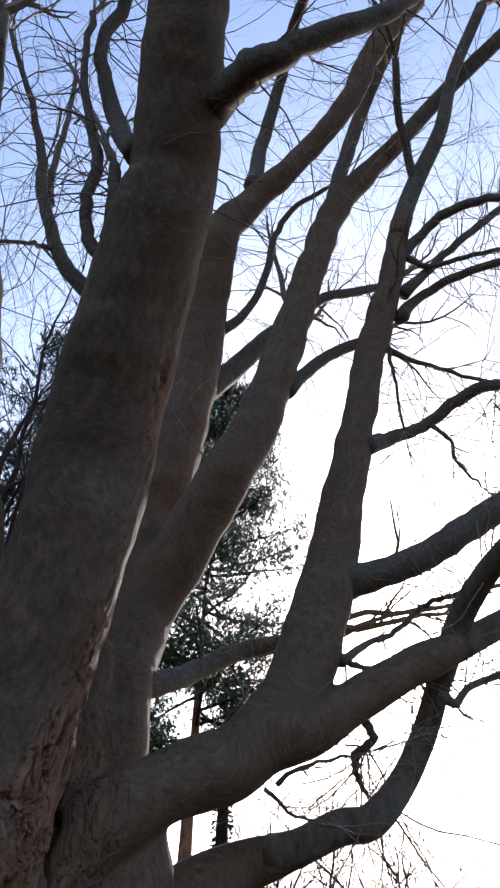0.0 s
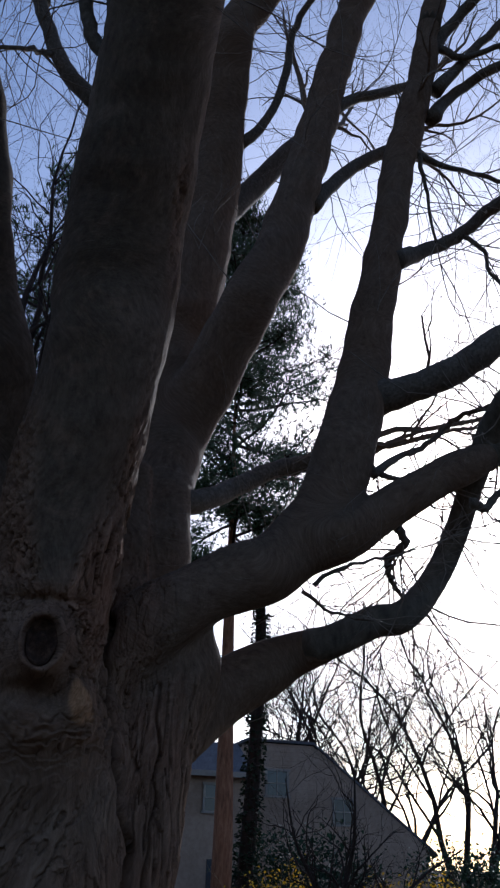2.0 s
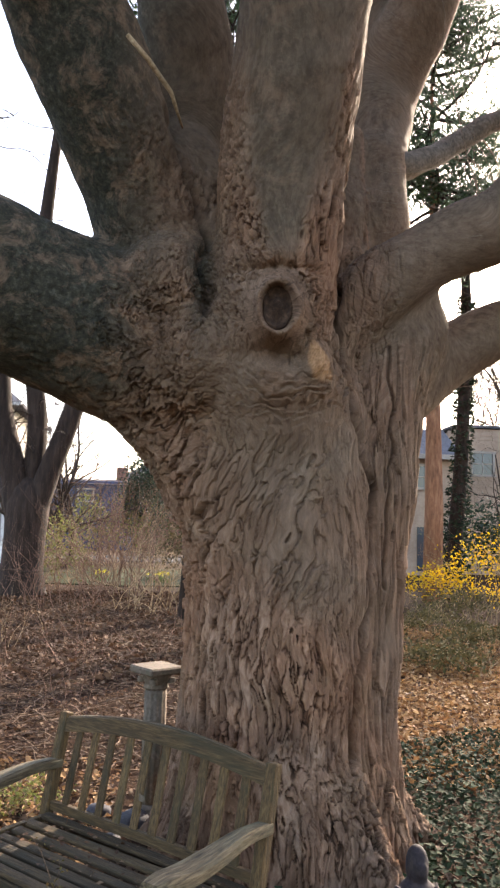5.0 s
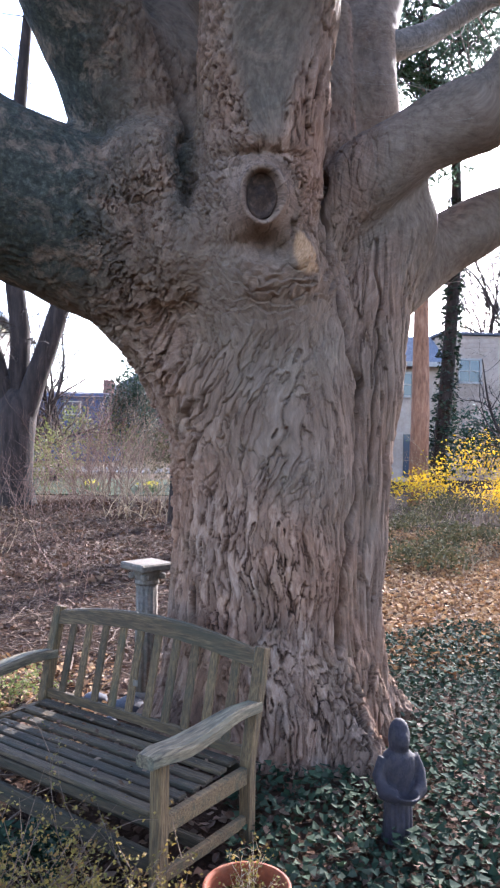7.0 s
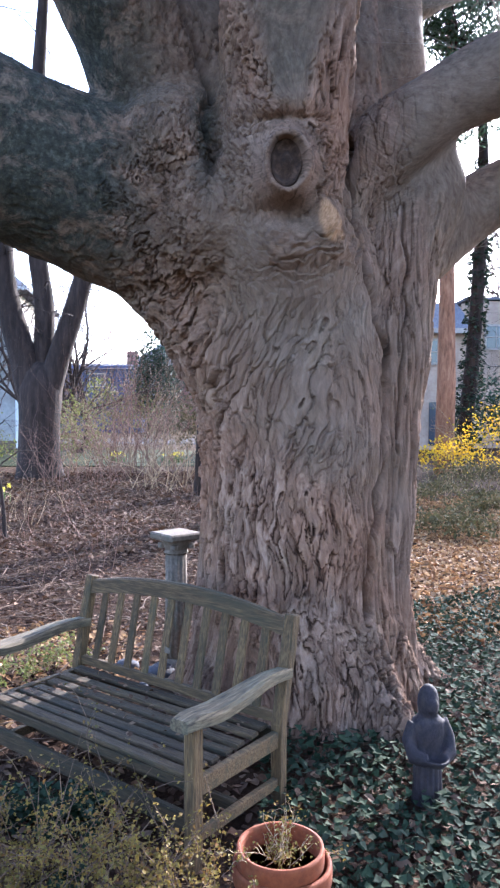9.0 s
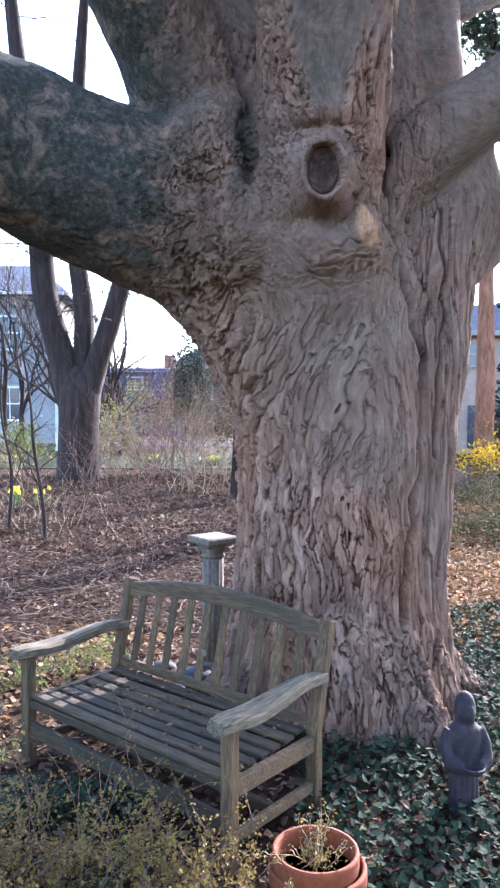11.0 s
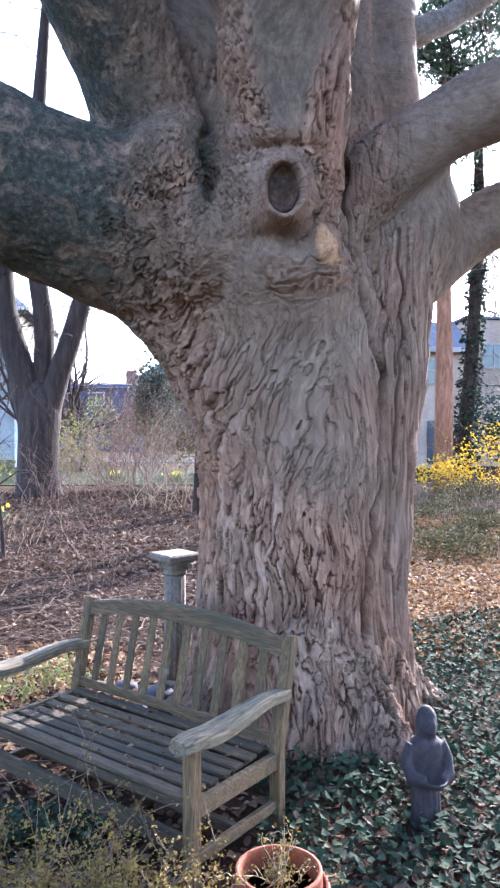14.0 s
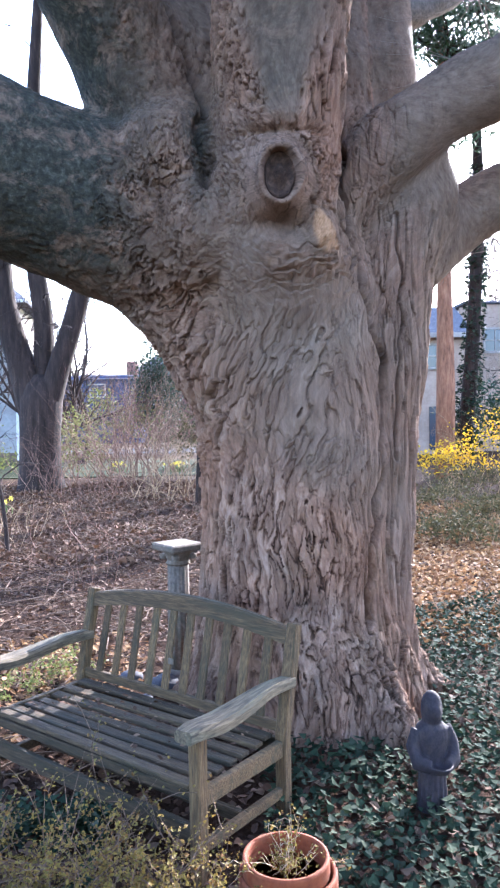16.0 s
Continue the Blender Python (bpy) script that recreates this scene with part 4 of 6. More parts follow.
    moss *= np.clip((knot_away - 0.20) / 0.12, 0, 1)
    scar = np.exp(-(((co[:, 0] - 0.585 - 0.25 * (2.68 - co[:, 2])) / (0.05 + 0.25 * (2.72 - co[:, 2]).clip(-0.1, 0.1))) ** 2 + ((co[:, 2] - 2.68) / 0.10) ** 2 + 0.5 * flow(co * 22, 71)) ** 4) * (co[:, 1] < 4.2)
    grey = np.maximum(np.maximum(rough, 0.25), 0.8 * np.exp(-(knot_away / 0.26) ** 2))
    for name, values in (("rough", grey), ("moss", moss), ("scar", scar), ("plate_and_shade", plate_and_shade)):
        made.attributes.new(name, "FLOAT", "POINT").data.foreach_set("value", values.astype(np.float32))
    made.attributes.new("grain", "FLOAT_VECTOR", "POINT").data.foreach_set("vector", grain.astype(np.float32).ravel())
    made.polygons.foreach_set("use_smooth", [True] * len(made.polygons))
    made.materials.clear()
    made.materials.append(BARK)
    made.name = "trunk"
    trunk = new("trunk", made)
    trunk.parent = tree
    trunk.matrix_parent_inverse = tree.matrix_world.inverted()
    tagged(trunk, "shaggy forked trunk with its great limbs")
    return tree


MAPLE = maple()


def maple_part(name, shape, mat, label="", smooth=False, kind=""):
    ob = part(name, shape, mat, MAPLE, label, smooth, kind)
    ob.matrix_parent_inverse = MAPLE.matrix_world.inverted()
    return ob


for pts in BRANCHES:
    line = spline(pts, 5)
    rnd = random.Random(int(line[0, 0] * 1000))
    line[:, :3] += [[rnd.gauss(0, 0.006) for _ in range(3)] for _ in line]
    maple_part("branch", Shape().tube(line[:, :3], line[:, 3], 10, wobble=0.05, rnd=rnd), TWIG, smooth=True)


def sprout(shape, rnd, start, way, length, radius, depth, droop=0.0, spread=0.7, sides=4):
    """A crooked twig with side twigs."""
    n = min(9, max(4, int(length / 0.12)))
    p, way = Vector(start), Vector(way).normalized()
    pts, radii = [p.copy()], [radius]
    for k in range(n):
        way = (way + Vector((rnd.gauss(0, 0.22), rnd.gauss(0, 0.22), rnd.gauss(0.03, 0.22) - droop))).normalized()
        p = p + way * length / n
        pts.append(p.copy())
        radii.append(radius * (1 - 0.8 * (k + 1) / n))
        if depth and k > 0 and rnd.random() < 0.62:
            side = way.cross(Vector((rnd.gauss(0, 1), rnd.gauss(0, 1), rnd.gauss(0, 1)))).normalized()
            sprout(shape, rnd, p, way + side * spread * rnd.uniform(0.6, 1.5), length * rnd.uniform(0.3, 0.6), radii[-1] * 0.65, depth - 1, droop, spread, 3)
    shape.tube(pts, radii, sides, caps=False)


torn = spline(STUB_BRANCH, 6)[:9]
maple_part("torn_wood", Shape().tube(torn[:, :3], torn[:, 3] * np.linspace(1.05, 0.7, 9) + 0.004, 12, wobble=0.08, rnd=random.Random(4)), TORN_WOOD, "orange torn wood at a branch's base", True)
maple_part("dead_stick", Shape().tube([(-0.43, 3.42, 4.16), (-0.33, 3.5, 4.09), (-0.22, 3.62, 4.0), (-0.16, 3.72, 3.87)], [0.012, 0.014, 0.013, 0.006], 6), DRY_STEM, "thin pale dead stick in the fork", True)


def maple_twigs():
    rnd = random.Random(11)
    for group, per, low in ((UNION[4:9], 22, 3.6), (BRANCHES, 14, 3.4), ([SECOND, FRONT], 12, 5.6)):
        for pts in group:
            shape = Shape()
            line = spline(pts, 6)
            line = line[line[:, 2] > low]
            if len(line) < 3:
                continue
            for _ in range(per):
                k = int(rnd.uniform(0.12, 1) ** 0.7 * (len(line) - 2))
                way = Vector(line[k + 1, :3] - line[k, :3]).normalized()
                side = way.cross(Vector((rnd.gauss(0, 1), rnd.gauss(0, 1), rnd.gauss(0, 1)))).normalized()
                out = way * 0.5 + side + Vector((0.35, 0.55, rnd.uniform(-0.4, 0.6)))
                sprout(shape, rnd, line[k, :3], out, rnd.uniform(0.5, 1.9), min(0.0065, line[k, 3] * 0.3), 2, droop=rnd.uniform(-0.02, 0.08))
            tip = Vector(line[-1, :3] - line[-2, :3]).normalized()
            for _ in range(4):
                sprout(shape, rnd, line[-1, :3], tip + Vector((rnd.gauss(0, 0.3), rnd.gauss(0, 0.3), rnd.gauss(0, 0.3))), rnd.uniform(1.0, 2.2), line[-1, 3] * 0.5, 2)
            maple_part("twig_growth", shape, FINE_TWIG, "fine bare twigs", kind="stuff")


maple_twigs()


def knot():
    """Weathered heartwood in the hollow of the healed branch scar."""
    m = Matrix.Translation((KNOT[0], KNOT[1] + 0.075, KNOT[2])) @ pose(0, 0, 0, 90, 0, 0)
    s = Shape().lathe([(0.098, -0.03), (0.092, 0.012), (0.074, -0.004), (0.055, -0.010), (0.036, 0.004), (0.018, 0.020), (0.004, 0.024)], 30)
    rnd = random.Random(2)
    s.v = [tuple(m @ Vector((x * 0.80 * (1 + 0.06 * math.sin(5 * math.atan2(y, x) + 1)), y * 1.22, z + rnd.uniform(-0.004, 0.004)))) for x, y, z in s.v]
    maple_part("knot_hollow", s, KNOT_WOOD, "dark weathered wood in the knot's hollow", True)


knot()

# ---- the bench ----


def bench():
    """A slatted garden bench: arched top rail, raked back posts, broad worn arms."""
    w, d, seat, arm, top = 1.31, 0.56, 0.38, 0.585, 0.83
    ob = thing("garden_bench", (-0.211, 3.643, 0.0), "weathered grey-green teak garden bench with slatted back", "bench", turn=-39.8)
    rake = lambda z: 0.10 * max(0.0, z - seat) / (top - seat)  # noqa: E731
    for x in (-w / 2, w / 2):
        s = Shape()
        for a, b, c in ((0.0, seat, 0.0), (seat, top, 0.0)):
            y0, y1 = rake(a), rake(b)
            lean = math.atan2(y1 - y0, b - a)
            s.box(x, (y0 + y1) / 2, (a + b) / 2, 0.055, 0.05, (b - a) / math.cos(lean) + 0.012, Matrix.Rotation(-lean, 3, "X"), 0.005)
        part("back_post", s, TEAK_UP, ob)
        part("front_leg", Shape().box(x, -d, arm / 2 - 0.012, 0.055, 0.055, arm - 0.025, None, 0.006), TEAK_UP, ob)
        # the arm: broad, scooped and dipping to the front
        line = [(x, 0.06, arm + 0.012), (x, -0.12, arm + 0.022), (x, -0.30, arm + 0.006), (x, -0.46, arm - 0.002), (x, -0.57, arm + 0.008), (x, -0.64, arm + 0.004)]
        half = [0.032, 0.042, 0.058, 0.066, 0.060, 0.042]
        s = Shape()
        smooth_line = spline([(*p, h) for p, h in zip(line, half)], 4)
        n = len(smooth_line)
        for px, py, pz, h in smooth_line:
            for u, v in ((-1, -0.022), (-0.8, -0.028), (0.8, -0.028), (1, -0.022), (1, 0.010), (0.75, 0.021), (-0.75, 0.018), (-1, 0.006)):
                s.v.append((px + u * h, py, pz + v))
        for i in range(n - 1):
            for k in range(8):
                s.f.append((i * 8 + k, i * 8 + (k + 1) % 8, i * 8 + 8 + (k + 1) % 8, i * 8 + 8 + k))
        s.f += [tuple(range(8)), tuple(reversed(range((n - 1) * 8, n * 8)))]
        part("armrest", s, TEAK_ARM, ob, "silvery worn armrest")
        part("side_rail", Shape().box(x, -d / 2, seat - 0.06, 0.035, d - 0.05, 0.07, None, 0.004), TEAK, ob)
        part("side_stretcher", Shape().box(x, -d / 2, 0.13, 0.03, d - 0.05, 0.045, None, 0.004), TEAK, ob)
    # arched top rail
    s, n = Shape(), 17
    for i in range(n):
        u = -1 + 2 * i / (n - 1)
        x, z = u * (w / 2 - 0.024), top - 0.055 + 0.062 * (1 - u * u)
        low = top - 0.085 + 0.055 * (1 - u * u)
        for y, zz in ((-0.018, low), (0.018, low), (0.02, z + 0.034), (0.012, z + 0.042), (-0.012, z + 0.042), (-0.02, z + 0.034)):
            s.v.append((x, y + rake(zz), zz))
    for i in range(n - 1):
        for k in range(6):
            s.f.append((i * 6 + k, i * 6 + (k + 1) % 6, i * 6 + 6 + (k + 1) % 6, i * 6 + 6 + k))
    s.f += [tuple(range(6)), tuple(reversed(range((n - 1) * 6, n * 6)))]
    part("top_rail", s, TEAK, ob, "arched top rail")
    part("lower_back_rail", Shape().box(0, rake(seat + 0.04), seat + 0.022, w - 0.05, 0.03, 0.045, None, 0.004), TEAK, ob)
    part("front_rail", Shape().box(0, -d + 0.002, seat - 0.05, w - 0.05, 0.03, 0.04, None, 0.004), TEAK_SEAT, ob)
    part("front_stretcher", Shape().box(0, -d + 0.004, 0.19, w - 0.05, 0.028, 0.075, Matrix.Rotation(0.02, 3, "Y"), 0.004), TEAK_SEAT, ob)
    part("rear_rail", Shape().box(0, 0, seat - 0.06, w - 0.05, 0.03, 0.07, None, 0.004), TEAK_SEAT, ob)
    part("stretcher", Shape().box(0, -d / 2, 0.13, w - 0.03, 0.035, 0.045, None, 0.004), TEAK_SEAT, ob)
    rnd = random.Random(8)
    count = 10
    for k in range(count):
        x = -w / 2 + 0.07 + (w - 0.14) * (k + 0.5) / count
        u = x / (w / 2)
        z0, z1 = seat + 0.04, top - 0.078 + 0.055 * (1 - u * u)
        lean = math.atan2(rake(z1) - rake(z0), z1 - z0)
        part("back_slat", Shape().box(x + rnd.uniform(-0.003, 0.003), (rake(z0) + rake(z1)) / 2, (z0 + z1) / 2, 0.046, 0.013, (z1 - z0) + 0.02, Matrix.Rotation(-lean, 3, "X") @ Matrix.Rotation(rnd.uniform(-0.01, 0.01), 3, "Y"), 0.003), TEAK_UP, ob)
    part("plaque", Shape().box(-0.03, rake(0.56) - 0.012, 0.56, 0.034, 0.004, 0.030, None, 0.001), STONE, ob, "small pale plaque on a back slat")
    for k in range(7):
        y = -d + 0.012 + (d - 0.06) * k / 6
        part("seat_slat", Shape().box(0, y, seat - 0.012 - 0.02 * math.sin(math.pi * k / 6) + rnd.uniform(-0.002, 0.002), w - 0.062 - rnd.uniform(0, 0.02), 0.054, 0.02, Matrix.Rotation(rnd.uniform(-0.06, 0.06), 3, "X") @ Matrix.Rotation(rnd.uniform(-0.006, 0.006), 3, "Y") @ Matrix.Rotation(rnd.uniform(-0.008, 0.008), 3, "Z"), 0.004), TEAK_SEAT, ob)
    return ob


bench()


def pedestal():
    """A fluted garden column with scrolled capital and square slab."""
    ob = thing("garden_pedestal", (-0.225, 4.78, 0.0), "pale cast-stone fluted pedestal with square slab top", "pedestal", turn=38)
    part("plinth", Shape().box(0, 0, 0.05, 0.24, 0.24, 0.12, None, 0.012).lathe([(0.105, 0.11), (0.11, 0.135), (0.10, 0.155), (0.085, 0.17)], 20), STONE, ob)
    s = Shape().lathe([(0.072, 0.16), (0.068, 0.84)], 72)
    s.v = [(x * f, y * f, z) for x, y, z in s.v for f in (0.90 + 0.10 * abs(math.cos(6 * math.atan2(y, x))),)]
    part("fluted_shaft", s, STONE, ob, smooth=True)
    s = Shape().lathe([(0.06, 0.82), (0.078, 0.84), (0.07, 0.86), (0.085, 0.90), (0.095, 0.925)], 24)
    for k in range(4):
        a = math.pi / 4 + math.pi / 2 * k
        c, q = math.cos(a), math.sin(a)
        s.lathe([(0.012, 0.0), (0.024, 0.004), (0.026, 0.018), (0.024, 0.032), (0.012, 0.036)], 12, (c * 0.092, q * 0.092, 0.865))
    part("capital", s, STONE, ob, "scrolled capital")
    part("slab", Shape().box(0, 0, 0.945, 0.245, 0.245, 0.045, None, 0.010), STONE, ob, "square weathered slab")


pedestal()


def fused(shape, voxel, relax):
    """The same form as one closed skin."""
    form = bpy.data.objects.new("form", shape.mesh("form", STATUE))
    scene.collection.objects.link(form)
    remesh = form.modifiers.new("remesh", "REMESH")
    remesh.mode, remesh.voxel_size = "VOXEL", voxel
    smooth = form.modifiers.new("relax", "SMOOTH")
    smooth.factor, smooth.iterations = 0.5, relax
    me = bpy.data.meshes.new_from_object(form.evaluated_get(bpy.context.evaluated_depsgraph_get()))
    bpy.data.objects.remove(form)
    return Shape().add([v.co for v in me.vertices], [p.vertices for p in me.polygons])


def statue():
    """A hooded robed figure that holds a bowl."""
    s = Shape().lathe([(0.10, 0.0), (0.105, 0.03), (0.095, 0.06), (0.088, 0.12), (0.085, 0.22), (0.092, 0.28), (0.105, 0.36), (0.098, 0.41), (0.06, 0.435), (0.048, 0.45)], 22, squash=0.75)
    s.lathe([(0.02, 0.425), (0.056, 0.44), (0.066, 0.475), (0.064, 0.51), (0.05, 0.545), (0.026, 0.565), (0.006, 0.57)], 18, (0, -0.005, 0))
    s.lathe([(0.02, 0), (0.036, 0.012), (0.04, 0.035), (0.034, 0.058), (0.015, 0.07)], 12, (0, -0.048, 0.455))
    for x in (-1, 1):
        s.tube([(x * 0.095, 0.0, 0.40), (x * 0.128, -0.01, 0.33), (x * 0.118, -0.055, 0.275), (x * 0.05, -0.105, 0.262)], [0.035, 0.043, 0.042, 0.030], 12)
    s.lathe([(0.02, 0.235), (0.06, 0.245), (0.085, 0.275), (0.078, 0.28), (0.05, 0.262), (0.01, 0.255)], 20, (0, -0.10, 0))
    for k in range(7):
        a = math.pi * (1.1 + 0.8 * k / 6)
        s.tube([(0.09 * math.cos(a), 0.07 * math.sin(a), 0.02), (0.082 * math.cos(a), 0.064 * math.sin(a), 0.24)], [0.013, 0.008], 6)
    s = fused(s, 0.007, 3)
    single("garden_statue", s, STATUE, "dark violet-grey cast-stone hooded garden statue holding a bowl", "statue", (0.935, 3.19, 0.0), 8, smooth=True).scale = (0.70, 0.80, 0.98)


statue()


def pot(at, radius, height, label, turn):
    ob = thing("flower_pot", at, label, "flower pot", turn, group="nested terracotta pots")
    r = radius
    part("pot_body", Shape().lathe([(r * 0.66, 0), (r * 0.68, 0.004), (r * 0.90, height * 0.76), (r * 0.86, height * 0.76), (r * 0.62, 0.02), (0.02, 0.02)], 36), CLAY, ob, smooth=True)
    part("rim", Shape().lathe([(r * 0.90, height * 0.74), (r * 0.985, height * 0.75), (r, height * 0.80), (r, height * 0.96), (r * 0.985, height), (r * 0.91, height), (r * 0.885, height * 0.95), (r * 0.87, height * 0.74)], 36), CLAY, ob, smooth=True)
    return ob


pot((0.235, 2.45, 0.0), 0.165, 0.25, "large terracotta flower pot holding a smaller one", 0)
inner = pot((0.228, 2.445, 0.055), 0.145, 0.25, "terracotta flower pot with soil and dry sprigs, nested in another", 20)
rnd = random.Random(21)
s = Shape().lathe([(0.09, 0.0), (0.124, 0.008), (0.115, 0.014), (0.05, 0.03), (0.01, 0.026)], 24)
s.v = [(x, y, z + rnd.uniform(-0.004, 0.006)) for x, y, z in s.v]
part("soil", s, SOIL, inner, "dark soil")
inner.children[-1].location = (0, 0, 0.10)


def fieldstone(at, size, seed):
    rnd = random.Random(seed)
    b = bmesh.new()
    bmesh.ops.create_icosphere(b, subdivisions=3, radius=1)
    shift = Vector((seed, 0, 0))
    pts = [Vector((v.co.x * size[0], v.co.y * size[1], v.co.z * size[2])) * (1 + 0.25 * noise.noise(v.co * 1.4 + shift)) for v in b.verts]
    shape = Shape().add(pts, [[v.index for v in f.verts] for f in b.faces])
    b.free()
    single("fieldstone", shape, PEBBLE, "rounded violet-grey fieldstone at the trunk's foot", "stone", at, rnd.uniform(0, 90), "stones behind the bench", smooth=True)


for k, (x, y, r) in enumerate(((-0.32, 4.63, 0.085), (-0.55, 4.85, 0.065), (-0.42, 4.42, 0.05))):
    fieldstone((x, y, ground_height(x, y) + r * 0.45), (r * 1.25, r, r * 0.8), k + 3)

# ---- plants round the bench ----


def sprigs(name, at, count, spread, height, lean, stem_mat, leaf_mat, leaf_size, per, label, category, seed, twig_radius=0.0024, kind="", leaf_share=1.0):
    """A loose tuft of arching stems set with tiny leaves."""
    rnd = random.Random(seed)
    ob = thing(name, at, label, category)
    stems, foliage = Shape(), Shape()
    for _ in range(count):
        a, q = rnd.uniform(0, 6.283), rnd.random() ** 0.5
        p = Vector((spread[0] * q * math.cos(a), spread[1] * q * math.sin(a), 0.0))
        way = Vector((rnd.gauss(lean[0], 0.45), rnd.gauss(lean[1], 0.45), rnd.uniform(0.7, 1.4))).normalized()
        length, n = height * rnd.uniform(0.55, 1.25), 8
        pts = [p.copy()]
        for k in range(n):
            way = (way + Vector((rnd.gauss(0, 0.13), rnd.gauss(0, 0.13), -0.10 * rnd.random()))).normalized()
            p = p + way * length / n
            pts.append(p.copy())
            if k > 1 and rnd.random() < 0.55:
                b = (way + Vector((rnd.gauss(0, 0.7), rnd.gauss(0, 0.7), rnd.gauss(0.1, 0.4)))).normalized()
                q2 = [p.copy(), p + b * length * 0.12, p + b * length * 0.22 + Vector((0, 0, rnd.uniform(-0.03, 0.02)))]
                stems.tube(q2, [twig_radius * 0.7, twig_radius * 0.5, twig_radius * 0.25], 3, caps=False)
                pts_leaf = q2
            else:
                pts_leaf = [p]
            for c in pts_leaf:
                if rnd.random() < leaf_share:
                    m = per
                    leaves(foliage, [c + Vector((rnd.gauss(0, 0.012), rnd.gauss(0, 0.012), rnd.gauss(0, 0.012))) for _ in range(m)],
                           [(rnd.gauss(0, 1), rnd.gauss(0, 1), rnd.gauss(0.4, 0.7)) for _ in range(m)], [leaf_size * rnd.uniform(0.6, 1.3) for _ in range(m)], rnd)
        stems.tube(pts, [twig_radius * (1 - 0.75 * k / n) for k in range(n + 1)], 4, caps=False)
    part("stem_growth", stems, stem_mat, ob, "thin dry stems", kind="stuff")
    if foliage.v:
        part("foliage", foliage, leaf_mat, ob, "tiny leaves", kind="stuff")
    return ob


sprigs("barberry_shrub", (-0.62, 2.50, 0.0), 60, (0.5, 0.3), 0.46, (0.1, 0.1), OLD_TWIG, BUD, 0.016, 5, "dry arching shrub with tiny yellow-green leaves before the bench", "shrub", 31)
sprigs("barberry_shrub", (-0.22, 2.32, 0.0), 40, (0.32, 0.2), 0.38, (-0.05, 0.1), OLD_TWIG, BUD, 0.016, 5, "dry arching shrub with tiny yellow-green leaves by the pot", "shrub", 32)
sprigs("barberry_shrub", (-0.95, 2.60, 0.0), 16, (0.3, 0.2), 0.34, (0.3, 0.0), OLD_TWIG, BUD, 0.015, 4, "sparse dry shrub with yellow-green buds beside the bench", "shrub", 33)
sprigs("potted_sprigs", (0.23, 2.47, 0.21), 20, (0.09, 0.08), 0.19, (0.15, 0.0), DRY_STEM, BUD, 0.012, 2, "dry sprigs with tiny orange-green leaves in the pot", "potted plant", 34, 0.0022)


def scatter(name, mat, label, category, count, place, size, seed, lobes=False, lift=(0.0, 0.02), curl=0.3, flat=0.35):
    rnd = random.Random(seed)
    shape = Shape()
    places, ways, sizes = [], [], []
    while len(places) < count:
        spot = place(rnd)
        if spot is None or math.hypot((spot[0] - 0.56), (spot[1] - 4.42)) < 0.74:
            continue
        x, y = spot[:2]
        places.append((x, y, ground_height(x, y) + rnd.uniform(*lift)))
        a = rnd.uniform(0, 6.283)
        ways.append((math.cos(a), math.sin(a), rnd.gauss(0, flat)))
        sizes.append(size * rnd.uniform(0.6, 1.35))
    leaves(shape, places, ways, sizes, rnd, lobes, curl)
    return single(name, shape, mat, label, category, kind="stuff")


def ivy_spot(rnd):
    x, y = rnd.uniform(-0.6, 4.0), 1.6 + 5.4 * rnd.random() ** 1.15
    edge = 0.10 + 0.25 * noise.noise(Vector((x * 1.5, y * 1.5, 4)))
    if x < edge + max(0.0, (y - 3.3) * 0.35) or y > 6.6 + 0.8 * noise.noise(Vector((x, 0, 7))):
        return None
    if noise.noise(Vector((x * 2.2, y * 2.2, 1))) < -0.6:
        return None
    return x, y


scatter("ivy_ground_cover", IVY, "glossy dark ivy leaves covering the ground by the trunk", "ivy", 26000, ivy_spot, 0.034, 41, True, (0.005, 0.085), 0.35, 0.6)


def dark_patch_spot(rnd):
    x, y = rnd.uniform(-2.0, -0.45), rnd.uniform(1.9, 3.2)
    return (x, y) if noise.noise(Vector((x * 2, y * 2, 9))) > -0.1 else None


scatter("ivy_ground_cover", IVY, "dark ivy leaves in the shade before the bench", "ivy", 7000, dark_patch_spot, 0.034, 42, True, (0.005, 0.16), 0.3, 0.6)


def near_litter(rnd):
    return rnd.uniform(-5.0, 1.5), 2.0 + 11.5 * rnd.random() ** 1.1


def right_litter(rnd):
    return rnd.uniform(0.8, 8.0), 5.4 + 9.6 * rnd.random() ** 0.9


def sunny_litter(rnd):
    return rnd.uniform(1.0, 5.5), rnd.uniform(5.8, 11.5)


def far_litter(rnd):
    return rnd.uniform(-7, 1), rnd.uniform(9, 21)


scatter("leaf_litter", DEAD_LEAF, "curled brown and tan dead leaves on the earth", "leaf litter", 25000, near_litter, 0.05, 43, "dead", (0.0, 0.035), 0.4, 0.4)
scatter("leaf_litter", SUN_TONED_LEAF, "orange-tan dead leaves beyond the ivy, coloured as sunlit", "leaf litter", 24000, right_litter, 0.055, 44, False, (0.0, 0.04), 0.4, 0.4)
scatter("leaf_litter", SUN_TONED_LEAF, "thick drift of orange-tan dead leaves, coloured as sunlit", "leaf litter", 14000, sunny_litter, 0.06, 46, "dead", (0.0, 0.05), 0.4, 0.4)
scatter("leaf_litter", DEAD_LEAF, "brown dead leaves under the far shrubs", "leaf litter", 9000, far_litter, 0.10, 45, False, (0.0, 0.04), 0.4, 0.4)


def lit_litter(rnd):
    return rnd.uniform(-2.6, -0.5), rnd.uniform(3.9, 6.0)


